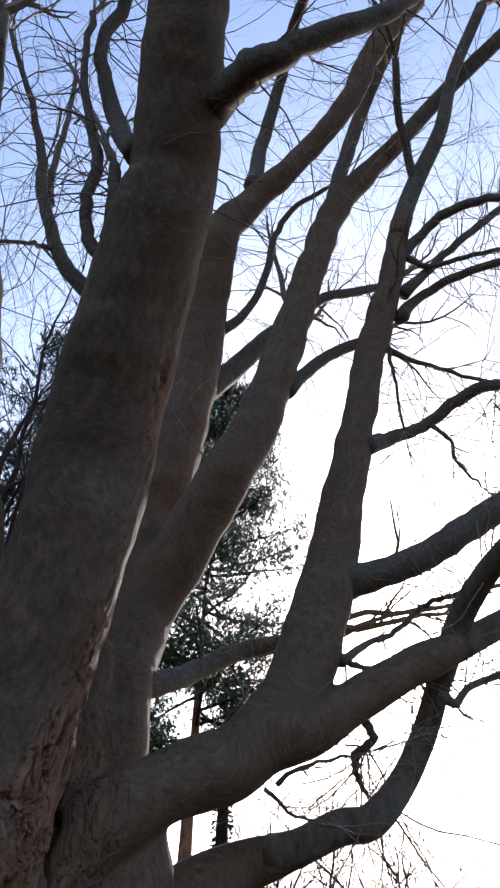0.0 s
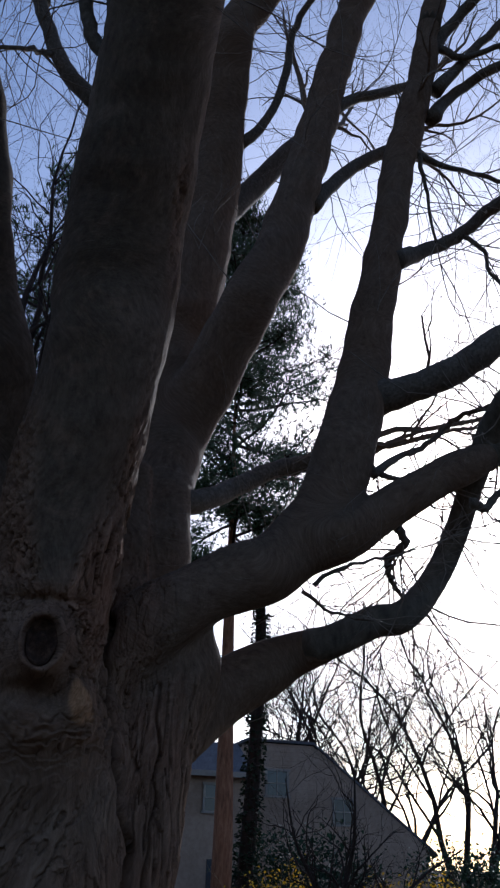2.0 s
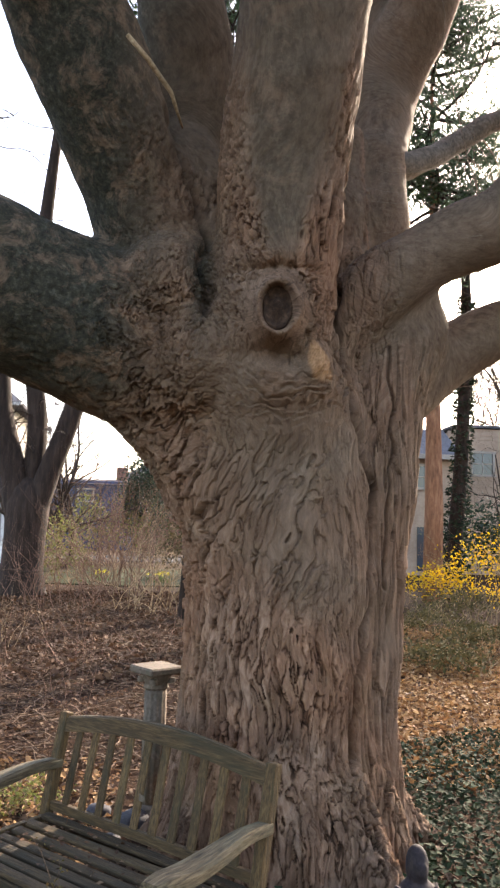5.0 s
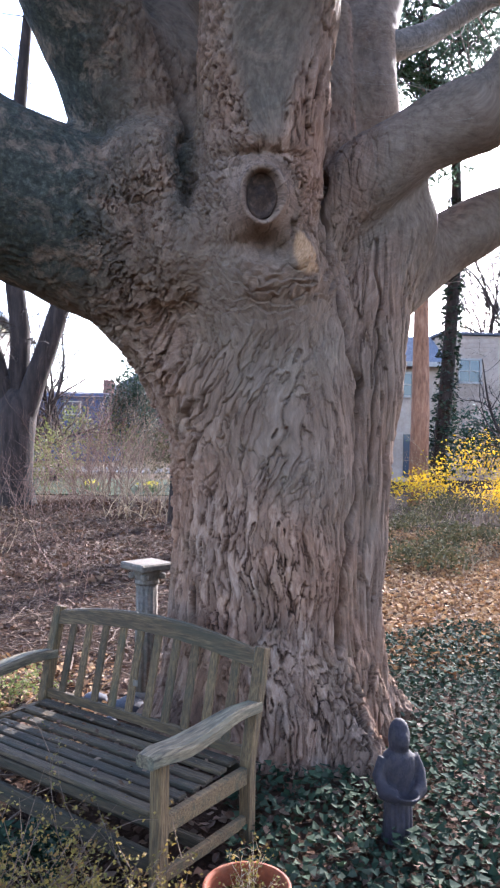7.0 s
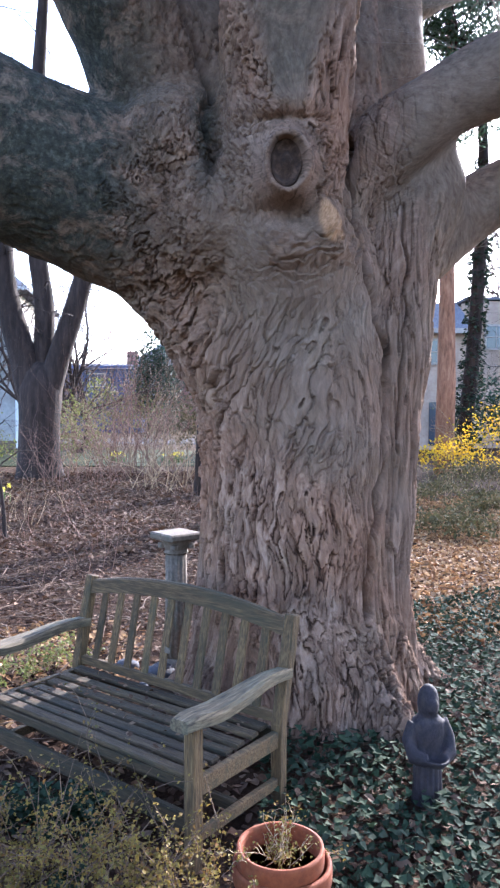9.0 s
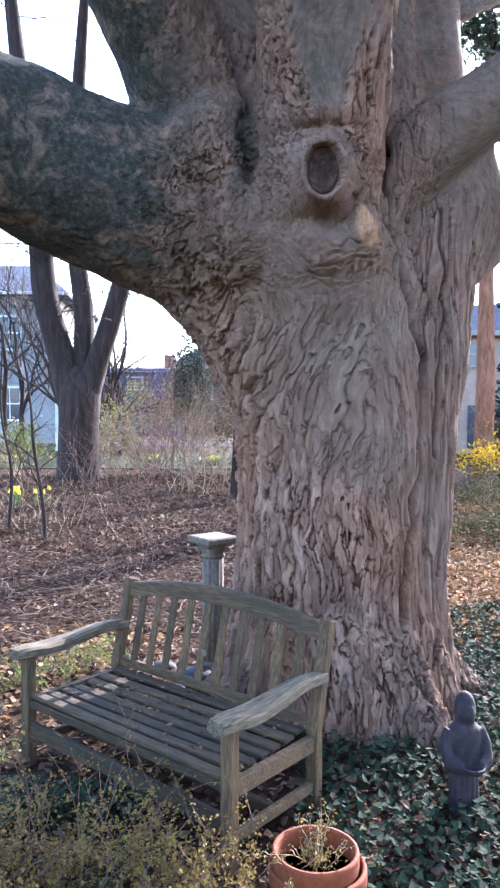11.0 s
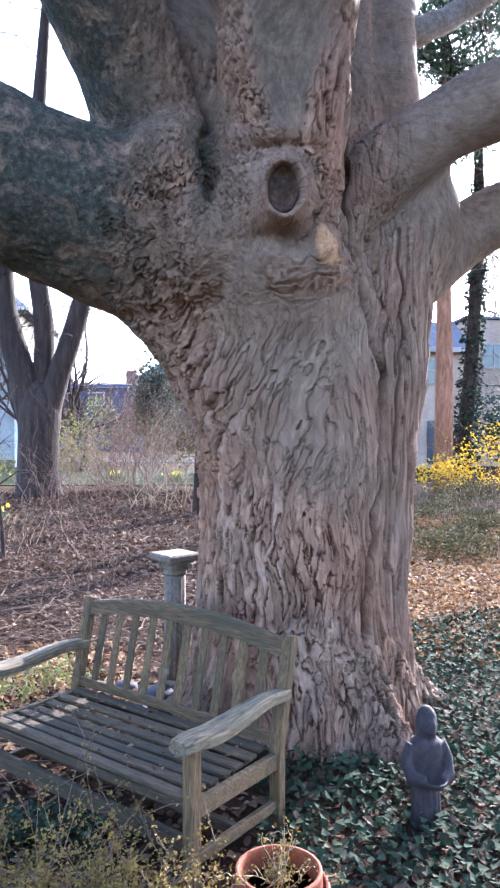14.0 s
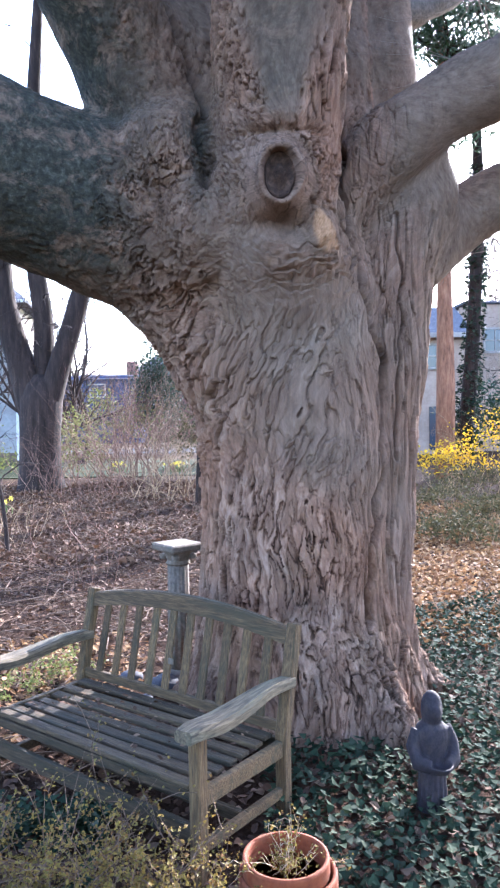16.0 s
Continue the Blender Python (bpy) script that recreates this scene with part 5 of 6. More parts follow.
scatter("leaf_litter", SUN_TONED_LEAF, "tan dead leaves beside the bench, coloured as sunlit", "leaf litter", 2200, lit_litter, 0.05, 47, "dead", (0.0, 0.05), 0.4, 0.4)
for k, (x, y) in enumerate(((-1.35, 4.75), (-1.02, 4.95), (-1.7, 4.6), (-1.5, 3.6))):
    sprigs("weed_sprouts", (x, y, 0.0), 16, (0.22, 0.15), 0.24, (0.0, 0.0), DRY_STEM, BUDDING, 0.026, 2, "young yellow-green weed sprouts among the dead leaves", "weeds", 140 + k, 0.002)


def fallen_twigs(count, area, seed, label):
    rnd = random.Random(seed)
    shape = Shape()
    for _ in range(count):
        x, y = rnd.uniform(*area[0]), rnd.uniform(*area[1])
        if math.hypot(x - 0.56, y - 4.42) < 0.85:
            continue
        a, l = rnd.uniform(0, 6.283), rnd.uniform(0.2, 0.8)
        z = ground_height(x, y) + 0.015
        pts = [(x + math.cos(a) * l * k / 4 + rnd.gauss(0, 0.02), y + math.sin(a) * l * k / 4 + rnd.gauss(0, 0.02), z + rnd.uniform(0, 0.06)) for k in range(5)]
        shape.tube(pts, [rnd.uniform(0.003, 0.007)] * 5, 4)
    single("fallen_twigs", shape, OLD_TWIG, label, "twigs", kind="stuff")


fallen_twigs(1300, ((-6.5, 0.2), (3.5, 18)), 51, "grey-tan dry twigs lying on the leaf litter")
fallen_twigs(160, ((0.8, 6), (5.5, 14)), 52, "thin dry twigs on the sunlit leaves")


def brush(name, at, count, spread, height, seed, label, mat=None, radius=0.006):
    """A bare bush of many thin upright stems."""
    rnd = random.Random(seed)
    ob = thing(name, at, label, "shrub")
    shape = Shape()
    for _ in range(count):
        a, q = rnd.uniform(0, 6.283), rnd.random() ** 0.5
        sprout(shape, rnd, (spread * q * math.cos(a), spread * q * math.sin(a), 0), (rnd.gauss(0, 0.35), rnd.gauss(0, 0.35), 1), height * rnd.uniform(0.6, 1.15), radius * rnd.uniform(0.6, 1.2), 2, 0.0, 0.6)
    part("stem_growth", shape, mat or RED_STEM, ob, "bare thin stems", kind="stuff")
    return ob


brush("bare_shrub", (-1.95, 20.5, 0), 66, 1.4, 3.5, 61, "bare reddish shrub of many thin stems", radius=0.015)
brush("bare_shrub", (-3.2, 17.5, 0), 40, 1.2, 1.9, 62, "low bare tangle of pinkish stems", radius=0.010)
brush("bare_shrub", (-0.9, 16.5, 0), 34, 0.9, 2.3, 63, "bare tan shrub beside the old trunk", DRY_STEM, 0.010)
brush("bare_shrub", (-5.6, 15.0, 0), 30, 1.2, 2.0, 64, "bare tan shrub at the edge of the litter", DRY_STEM, 0.009)
brush("bramble", (-2.2, 8.2, 0), 26, 1.4, 0.7, 65, "low dry bramble in the leaf litter", RED_STEM, 0.005)
brush("bramble", (-1.0, 10.5, 0), 26, 1.5, 0.9, 66, "low dry bramble in the leaf litter", RED_STEM, 0.006)
brush("bramble", (-3.6, 11.8, 0), 26, 1.5, 0.8, 67, "low dry bramble in the leaf litter", DRY_STEM, 0.006)
brush("bramble", (3.2, 12.8, 0), 22, 1.4, 0.8, 68, "low dry bramble below the yellow hedge", DRY_STEM, 0.006)


def bush(name, at, size, count, leaf, leaf_mat, stem_mat, label, category, seed, lobes=False, gaps=0.1, blossoms=None):
    """A bush: stems, and leaves in clumps with an uneven outline."""
    rnd = random.Random(seed)
    ob = thing(name, at, label, category)
    stems, foliage = Shape(), Shape()
    for _ in range(min(12, max(8, count // 120))):
        sprout(stems, rnd, (rnd.uniform(-0.35, 0.35) * size[0], rnd.uniform(-0.35, 0.35) * size[1], 0), (rnd.gauss(0, 0.4), rnd.gauss(0, 0.4), 1), size[2] * rnd.uniform(0.8, 1.1), 0.012, 2)
    clumps = []
    for _ in range(max(10, count // 22)):
        a, b, q = rnd.uniform(0, 6.283), rnd.uniform(-0.2, 1.0), rnd.uniform(0.45, 1.05)
        h = math.sqrt(max(0.0, 1 - b * b))
        clumps.append(Vector((size[0] / 2 * math.cos(a) * h * q, size[1] / 2 * math.sin(a) * h * q, size[2] * (0.42 + 0.52 * b * q))))
    places, ways, sizes = [], [], []
    for _ in range(count):
        c = rnd.choice(clumps)
        p = c + Vector((rnd.gauss(0, 0.10 * size[0]), rnd.gauss(0, 0.10 * size[1]), rnd.gauss(0, 0.09 * size[2])))
        if p.z < 0.04:
            continue
        places.append(p), ways.append((rnd.gauss(0, 1), rnd.gauss(0, 1), rnd.gauss(0, 0.8))), sizes.append(leaf * rnd.uniform(0.6, 1.4))
    leaves(foliage, places, ways, sizes, rnd, lobes)
    part("stem_growth", stems, stem_mat, ob, "thin stems", kind="stuff")
    part("foliage", foliage, leaf_mat, ob, kind="stuff")
    return ob


rnd = random.Random(71)
for k, x in enumerate(np.linspace(6.0, 16.0, 9)):
    bush("forsythia", (x, 18.6 + rnd.uniform(-0.4, 0.4), 0), (rnd.uniform(1.4, 2.2), 1.3, rnd.uniform(1.2, 2.3)), 800, 0.07, FORSYTHIA, DRY_STEM, "forsythia bush in full yellow bloom", "shrub", 72 + k)
for k, (x, y, h) in enumerate(((9.4, 15.6, 1.15), (7.0, 16.6, 0.9), (10.6, 15.2, 1.0))):
    bush("forsythia", (x, y, 0), (1.3, 1.0, h), 520, 0.065, FORSYTHIA, DRY_STEM, "straggling forsythia with scattered yellow bloom", "shrub", 82 + k)
for k, (x, y, w, h) in enumerate(((5.4, 15.5, 2.0, 0.8), (7.6, 14.6, 2.2, 0.7), (9.8, 13.8, 2.4, 0.75), (4.2, 13.5, 1.6, 0.5), (4.6, 11.4, 1.8, 0.5), (6.4, 12.2, 2.0, 0.6), (8.0, 11.6, 2.0, 0.55), (3.4, 10.2, 1.4, 0.4))):
    bush("low_shrub", (x, y, 0), (w, 1.4, h), 1300, 0.055, SHRUB_LEAF, DRY_STEM, "low olive-green shrub below the yellow hedge", "shrub", 90 + k)
bush("evergreen_shrub", (10.4, 24.5, 0), (4.2, 2.6, 3.1), 2600, 0.16, DARK_LEAF, FAR_BARK, "dark evergreen shrub before the grey house", "shrub", 96)
bush("evergreen_shrub", (16.0, 24.0, 0), (4.5, 3.0, 3.0), 2000, 0.16, DARK_LEAF, FAR_BARK, "brownish evergreen shrub behind the hedge", "shrub", 97)
bush("yellow_green_shrub", (-4.0, 22.3, 0), (1.8, 1.5, 2.1), 1100, 0.10, BUDDING, DRY_STEM, "yellow-green budding shrub by the lawn", "shrub", 98)
bush("yellow_green_shrub", (-6.6, 21.6, 0), (1.6, 1.4, 1.6), 800, 0.10, BUDDING, DRY_STEM, "yellow-green budding shrub by the lawn", "shrub", 99)
bush("green_shrub", (-0.5, 22.6, 0), (2.6, 2.0, 2.6), 1500, 0.10, SHRUB_LEAF, DRY_STEM, "dull green shrub behind the bare stems", "shrub", 100)
bush("conifer_bush", (-2.9, 38.5, 0), (2.4, 2.2, 6.3), 8000, 0.13, DARK_LEAF, FAR_BARK, "dark conifer beyond the lawn", "tree", 101)


rnd = random.Random(105)
for k in range(6):
    bush("far_shrub", (-14.5 + 2.2 * k + rnd.uniform(-0.4, 0.4), 37.5 + rnd.uniform(-0.8, 0.8), 0), (2.8, 2.0, rnd.uniform(3.3, 4.1)), 1000, 0.17, rnd.choice((SHRUB_LEAF, DEAD_LEAF, BUDDING)), FAR_BARK, "tangled grey-green shrub beyond the lawn", "shrub", 210 + k)
sprigs("dry_cane", (-0.75, 2.35, 0.0), 20, (0.6, 0.15), 0.66, (0.7, 0.05), OLD_TWIG, BUD, 0.016, 2, "long arching tan canes before the bench", "shrub", 36, 0.0032, "", 0.9)
sprigs("dry_cane", (-0.35, 2.60, 0.0), 12, (0.45, 0.12), 0.70, (-0.5, 0.35), OLD_TWIG, BUD, 0.017, 3, "tan canes set with small leaves, leaning over the bench", "shrub", 38, 0.003, "", 0.9)
sprigs("barberry_shrub", (-0.45, 2.05, 0.0), 50, (0.5, 0.22), 0.36, (0.1, 0.1), OLD_TWIG, BUD, 0.016, 5, "dense low shrub with tiny yellow-green leaves", "shrub", 37)


def bench_leaves():
    """Dead leaves and bits of twig lying on the bench's seat."""
    rnd = random.Random(39)
    m = pose(-0.211, 3.643, 0.0, 0, 0, -39.8)
    spots = [m @ Vector((rnd.uniform(-0.58, 0.58), rnd.uniform(-0.5, -0.04) , 0.383)) for _ in range(120)]
    shape = leaves(Shape(), spots, [(rnd.gauss(0, 1), rnd.gauss(0, 1), rnd.gauss(0, 0.15)) for _ in spots], [rnd.uniform(0.012, 0.034) for _ in spots], rnd, "dead", 0.3)
    single("fallen_leaves", shape, DEAD_LEAF, "small dead leaves strewn on the bench seat", "leaf litter", kind="stuff")


bench_leaves()


def daffodils(at, count, seed):
    rnd = random.Random(seed)
    ob = thing("daffodil_clump", at, "clump of yellow daffodils in bloom", "flowers", group="daffodil clumps")
    blades, heads = Shape(), Shape()
    for _ in range(count):
        x, y = rnd.gauss(0, 0.16), rnd.gauss(0, 0.12)
        for _ in range(4):
            blades.tube([(x, y, 0), (x + rnd.gauss(0, 0.03), y + rnd.gauss(0, 0.03), 0.16), (x + rnd.gauss(0, 0.09), y + rnd.gauss(0, 0.09), rnd.uniform(0.2, 0.3))], [0.009, 0.008, 0.002], 4)
        h = rnd.uniform(0.26, 0.36)
        leaves(heads, [(x, y - 0.01, h)] * 6, [(math.cos(a), -0.3, math.sin(a)) for a in np.linspace(0, 5.24, 6)], [0.06] * 6, rnd)
        heads.lathe([(0.012, 0), (0.022, 0.03), (0.018, 0.03), (0.006, 0.008)], 8, (x, y - 0.015, h - 0.01))
    part("leaf_growth", blades, GRASS, ob, "green leaf blades", kind="stuff")
    part("bloom", heads, PETAL, ob, "yellow blossoms", kind="stuff")


for k, (x, y, n) in enumerate(((-4.45, 14.0, 6), (-4.0, 13.9, 5), (-5.4, 25.2, 12), (-1.3, 25.0, 14), (-3.3, 25.4, 10), (-8.0, 25.0, 8))):
    daffodils((x, y, 0), n, 110 + k)

# ---- other trees ----


def grow(wood, twigs, rnd, start, way, length, radius, level, bend=0.10, rise=0.06):
    """A limb that forks into thinner ones; the thinnest go to the twigs."""
    n = 5 if level > 0 else 2
    p, way = Vector(start), Vector(way).normalized()
    pts, radii = [p.copy()], [radius]
    kids = []
    for k in range(n):
        way = (way + Vector((rnd.gauss(0, bend), rnd.gauss(0, bend), rnd.gauss(rise, bend * 0.6)))).normalized()
        p = p + way * length / n
        pts.append(p.copy())
        radii.append(radius * (1 - 0.5 * (k + 1) / n))
        if k >= 1 and level > 0:
            kids.append((p.copy(), way.copy(), radii[-1]))
    (wood if level > 1 else twigs).tube(pts, radii, 8 if level > 2 else 5 if level > 1 else 3, caps=False)
    if level > 0:
        for c, w, r in kids:
            for _ in range(2 if rnd.random() < 0.33 else 1):
                side = w.cross(Vector((rnd.gauss(0, 1), rnd.gauss(0, 1), rnd.gauss(0, 1)))).normalized()
                grow(wood, twigs, rnd, c, w + side * rnd.uniform(0.5, 1.0), length * rnd.uniform(0.45, 0.72), r * 0.58, level - 1, bend * 1.2, rise)
        grow(wood, twigs, rnd, p, way, length * 0.7, radii[-1] * 0.95, level - 1, bend * 1.2, rise)


def bare_tree(name, at, height, radius, level, seed, label, stems=((0, 0),), mat=None, bole=0.0):
    rnd = random.Random(seed)
    ob = thing(name, at, label, "tree")
    wood, twigs = Shape(), Shape()
    for dx, dy in stems:
        base = Vector((dx * 0.35, dy * 0.35, -0.1))
        if bole:
            wood.tube([base, base + Vector((0.1, 0, bole * 0.4)), base + Vector((0, 0, bole))], [radius * 1.5, radius * 1.15, radius], 10)
            base = base + Vector((0, 0, bole))
        grow(wood, twigs, rnd, base, (dx, dy, 2.2), (height - bole) * 0.42, radius, level, 0.14, 0.03)
    part("trunk", wood, mat or FAR_BARK, ob, smooth=True)
    part("crown", twigs, mat or FAR_BARK, ob, "bare twiggy crown", kind="stuff")
    return ob


def three_stemmed_tree():
    ob = thing("three_stemmed_tree", (-4.45, 19.6, 0), "dark bare tree with three stems from one base", "tree")
    base = Shape().tube([(0, 0, -0.2), (0, 0, 0.15), (-0.02, 0, 0.7), (0, 0, 1.5), (0.03, 0, 2.3), (0.05, 0, 2.7), (0.05, 0, 2.95), (0.05, 0, 3.05)], [0.72, 0.60, 0.53, 0.52, 0.56, 0.46, 0.26, 0.06], 20)
    part("bole", base, FAR_BARK, ob, smooth=True)
    rnd = random.Random(120)
    for pts in (limb((-0.15, 0, 2.0, 0.40), (-0.45, 0, 3.3, 0.34), (-0.85, 0, 4.8, 0.32), (-1.0, 0, 6.5, 0.30), (-1.3, 0, 9, 0.25), (-1.8, 0.2, 13, 0.16), (-2.2, 0.5, 17, 0.06)),
                limb((0.0, 0.1, 2.0, 0.34), (0.10, 0.1, 3.2, 0.27), (0.12, 0.1, 4.5, 0.25), (-0.05, 0.1, 6.0, 0.24), (-0.1, 0.3, 9, 0.2), (0.2, 0.5, 14, 0.1)),
                limb((0.15, -0.05, 2.0, 0.36), (0.55, -0.1, 3.2, 0.29), (0.95, -0.1, 4.4, 0.26), (1.2, -0.1, 5.4, 0.24), (1.45, 0, 7.5, 0.22), (2.0, 0, 11, 0.15), (2.4, 0, 15, 0.06))):
        line = spline(pts, 4)
        part("stem", Shape().tube(line[:, :3], line[:, 3], 14, wobble=0.03, rnd=rnd), FAR_BARK, ob, smooth=True)
        twigs = Shape()
        for _ in range(26):
            k = rnd.randrange(8, len(line) - 1)
            sprout(twigs, rnd, line[k, :3], (rnd.gauss(0, 1), rnd.gauss(0, 1), rnd.gauss(0.4, 0.5)), rnd.uniform(0.8, 2.6), 0.02, 2)
        for _ in range(5):
            sprout(twigs, rnd, line[rnd.randrange(3, 8), :3], (rnd.gauss(0, 1), -abs(rnd.gauss(0, 1)), rnd.gauss(0.3, 0.5)), rnd.uniform(0.6, 1.8), 0.014, 1)
        part("twig_growth", twigs, FAR_BARK, ob, "bare twigs", kind="stuff")


three_stemmed_tree()


def sapling(at, stems, seed, label, twig_count=14, length=1.0):
    ob = thing("sapling", at, label, "tree")
    rnd = random.Random(seed)
    s = Shape()
    for pts in stems:
        line = spline(pts, 4)
        part("stem", Shape().tube(line[:, :3], line[:, 3], 8, wobble=0.05, rnd=rnd), FAR_BARK, ob, smooth=True)
        for _ in range(twig_count):
            k = rnd.randrange(len(line) // 4, len(line))
            sprout(s, rnd, line[k, :3], (rnd.gauss(0, 0.8), rnd.gauss(0, 0.8), rnd.uniform(0.2, 1.2)), length * rnd.uniform(0.5, 1.3), line[k, 3] * 0.5, 2)
    part("twig_growth", s, FAR_BARK, ob, "bare twigs", kind="stuff")


sapling((-2.72, 10.0, 0), [limb((0, 0, -0.05, 0.032), (-0.04, 0, 0.6, 0.026), (-0.15, 0, 1.3, 0.022), (-0.2, 0, 2.0, 0.016), (-0.35, 0, 2.9, 0.008))], 131, "thin bare sapling rising from the leaf litter")
sapling((-3.6, 11.2, 0), [limb((0, 0, -0.05, 0.03), (0.05, 0, 0.9, 0.024), (-0.1, 0, 1.8, 0.018), (-0.05, 0, 3.2, 0.007))], 132, "thin bare sapling rising from the leaf litter", 16)
sapling((7.25, 15.8, 0), [limb((0, 0, -0.05, 0.085), (0.06, 0, 0.8, 0.075), (0.3, 0, 1.5, 0.06), (0.62, 0, 2.5, 0.04), (0.7, 0, 3.8, 0.015)),
        limb((0.05, 0, 0.7, 0.06), (-0.25, 0, 1.6, 0.045), (-0.7, 0, 2.5, 0.03), (-0.9, 0, 3.6, 0.012)),
        limb((0.02, 0, 0.75, 0.06), (0.6, 0, 1.05, 0.05), (1.3, 0, 1.25, 0.045), (2.2, 0, 1.9, 0.03), (3.2, 0, 2.4, 0.012))], 133, "small forked bare garden tree before the grey house", 18, 1.5)


def needle_tufts(shape, rnd, centre, reach, count, size):
    for _ in range(count):
        p = centre + Vector((rnd.gauss(0, reach), rnd.gauss(0, reach), rnd.gauss(0, reach * 0.5)))
        for _ in range(6):
            way = Vector((rnd.gauss(0, 1), rnd.gauss(0, 1), rnd.gauss(0.5, 0.8))).normalized() * size * rnd.uniform(0.7, 1.2)
            side = way.orthogonal().normalized() * size * 0.085
            shape.add([p - side, p + side, p + way], [(0, 1, 2)])


def pine(at, height, first, radius, spread, seed, label, boughs=46, tufts=22):
    rnd = random.Random(seed)
    ob = thing("pine_tree", at, label, "tree")
    trunk = [(rnd.gauss(0, 0.05), rnd.gauss(0, 0.05), height * k / 9 - 0.1) for k in range(10)]
    part("trunk", Shape().tube(trunk, [radius * max(0.06, 1 - 0.16 * max(0.0, k - 0.5)) for k in range(10)], 14, wobble=0.06, rnd=rnd), PINE_BARK, ob, smooth=True)
    wood, green = Shape(), Shape()
    for k in range(boughs):
        u = (k + rnd.random()) / boughs
        z = first + (height - first) * u
        reach = spread * (1.0 - 0.72 * u ** 1.4) * rnd.uniform(0.55, 1.1)
        a = rnd.uniform(0, 6.283)
        way = Vector((math.cos(a), math.sin(a), rnd.uniform(-0.12, 0.25)))
        pts = [Vector((0, 0, z))]
        for j in range(6):
            way = (way + Vector((rnd.gauss(0, 0.1), rnd.gauss(0, 0.1), rnd.gauss(0.03, 0.07)))).normalized()
            pts.append(pts[-1] + way * reach / 6)
            if j >= 1:
                for _ in range(4):
                    side = (way * 0.6 + Vector((rnd.gauss(0, 0.8), rnd.gauss(0, 0.8), rnd.gauss(0.1, 0.3)))).normalized()
                    tip = pts[-1] + side * rnd.uniform(0.3, 1.0)
                    wood.tube([pts[-1], (pts[-1] + tip) / 2 + Vector((0, 0, -0.04)), tip], [0.016, 0.011, 0.006], 3, caps=False)
                    needle_tufts(green, rnd, tip, 0.24, tufts // 4, 0.27)
        wood.tube(pts, [0.06 * (1 - 0.14 * j) for j in range(7)], 5, caps=False)
    part("bough_growth", wood, FAR_BARK, ob, "thin dark boughs", kind="stuff")
    part("needle_growth", green, NEEDLE, ob, "open tufts of dark needles", kind="stuff")


pine((6.55, 20.8, 0), 24, 9.0, 0.28, 4.4, 141, "tall pine with a ruddy trunk and open dark crown", 90, 48)
pine((0.7, 19.5, 0), 23, 11.0, 0.30, 4.0, 142, "tall dark pine behind the old maple", 60, 28)


def ivy_trunk():
    ob = thing("ivy_clad_tree", (7.35, 21.4, 0), "dead-straight trunk wrapped in climbing ivy", "tree")
    pts = [(-0.3, 0, -0.1), (-0.05, 0, 1.2), (0.15, 0, 3), (0.3, 0, 5.5), (0.4, 0, 8), (0.35, 0, 10.5), (0.3, 0, 12.5)]
    line = spline([(*p, r) for p, r in zip(pts, (0.30, 0.24, 0.21, 0.19, 0.17, 0.11, 0.03))], 4)
    part("trunk", Shape().tube(line[:, :3], line[:, 3], 12), FAR_BARK, ob, smooth=True)
    rnd = random.Random(151)
    green = Shape()
    places, ways, sizes = [], [], []
    for _ in range(2600):
        k = min(len(line) - 8, int(rnd.random() * (len(line) - 7)))
        a = rnd.uniform(0, 6.283)
        r = line[k, 3] * rnd.uniform(0.95, 1.45) + 0.02
        places.append((line[k, 0] + r * math.cos(a), line[k, 1] + r * math.sin(a), line[k, 2] + rnd.uniform(-0.3, 0.3)))
        ways.append((math.cos(a) + rnd.gauss(0, 0.5), math.sin(a) + rnd.gauss(0, 0.5), rnd.gauss(-0.3, 0.5))), sizes.append(rnd.uniform(0.07, 0.14))
    leaves(green, places, ways, sizes, rnd, True)
    part("ivy", green, IVY, ob, "glossy climbing ivy", kind="stuff")


ivy_trunk()

for k, (x, y, h) in enumerate(((24.5, 46, 22), (30.0, 45, 25), (20.0, 49, 20))):
    bare_tree("bare_tree", (x, y, 0), h, 0.22, 4, 160 + k, "bare twiggy tree against the bright sky", ((-1.1, 0.1), (1.1, 0.2), (0.2, -0.8), (-0.1, 0.7)))
bare_tree("bare_tree", (0.15, 15.5, 0), 25, 0.15, 4, 176, "tall bare tree behind the old maple", ((-0.9, 0.0), (-0.25, 0.5)), None, 7.5)
for k, (x, y, h) in enumerate(((-9.5, 30, 11), (-16, 44, 11), (-11.5, 52, 9), (-6.4, 28, 9), (-5.5, 31, 8.5))):
    bare_tree("bare_tree", (x, y, 0), h, 0.14, 3, 170 + k, "slender bare tree near the pale house", ((-0.2, 0), (0.3, 0.2)))

# ---- the houses ----


def clapboards(ob, x0, x1, z0, z1, y, mat, step, gable=0.0, side=1.0, name="clapboard"):
    """Overlapping boards on one wall, one by one; gable: how much they shorten for each metre above z0."""
    z = z0
    while z < z1:
        cut = gable * (z - z0)
        if x1 - x0 - 2 * cut < 0.3:
            break
        s = Shape().box((x0 + x1) / 2, y, z + step / 2, x1 - x0 - 2 * cut, 0.03, step * 1.06, Matrix.Rotation(radians(-10) * side, 3, "X"))
        part(name, s, mat, ob)
        z += step


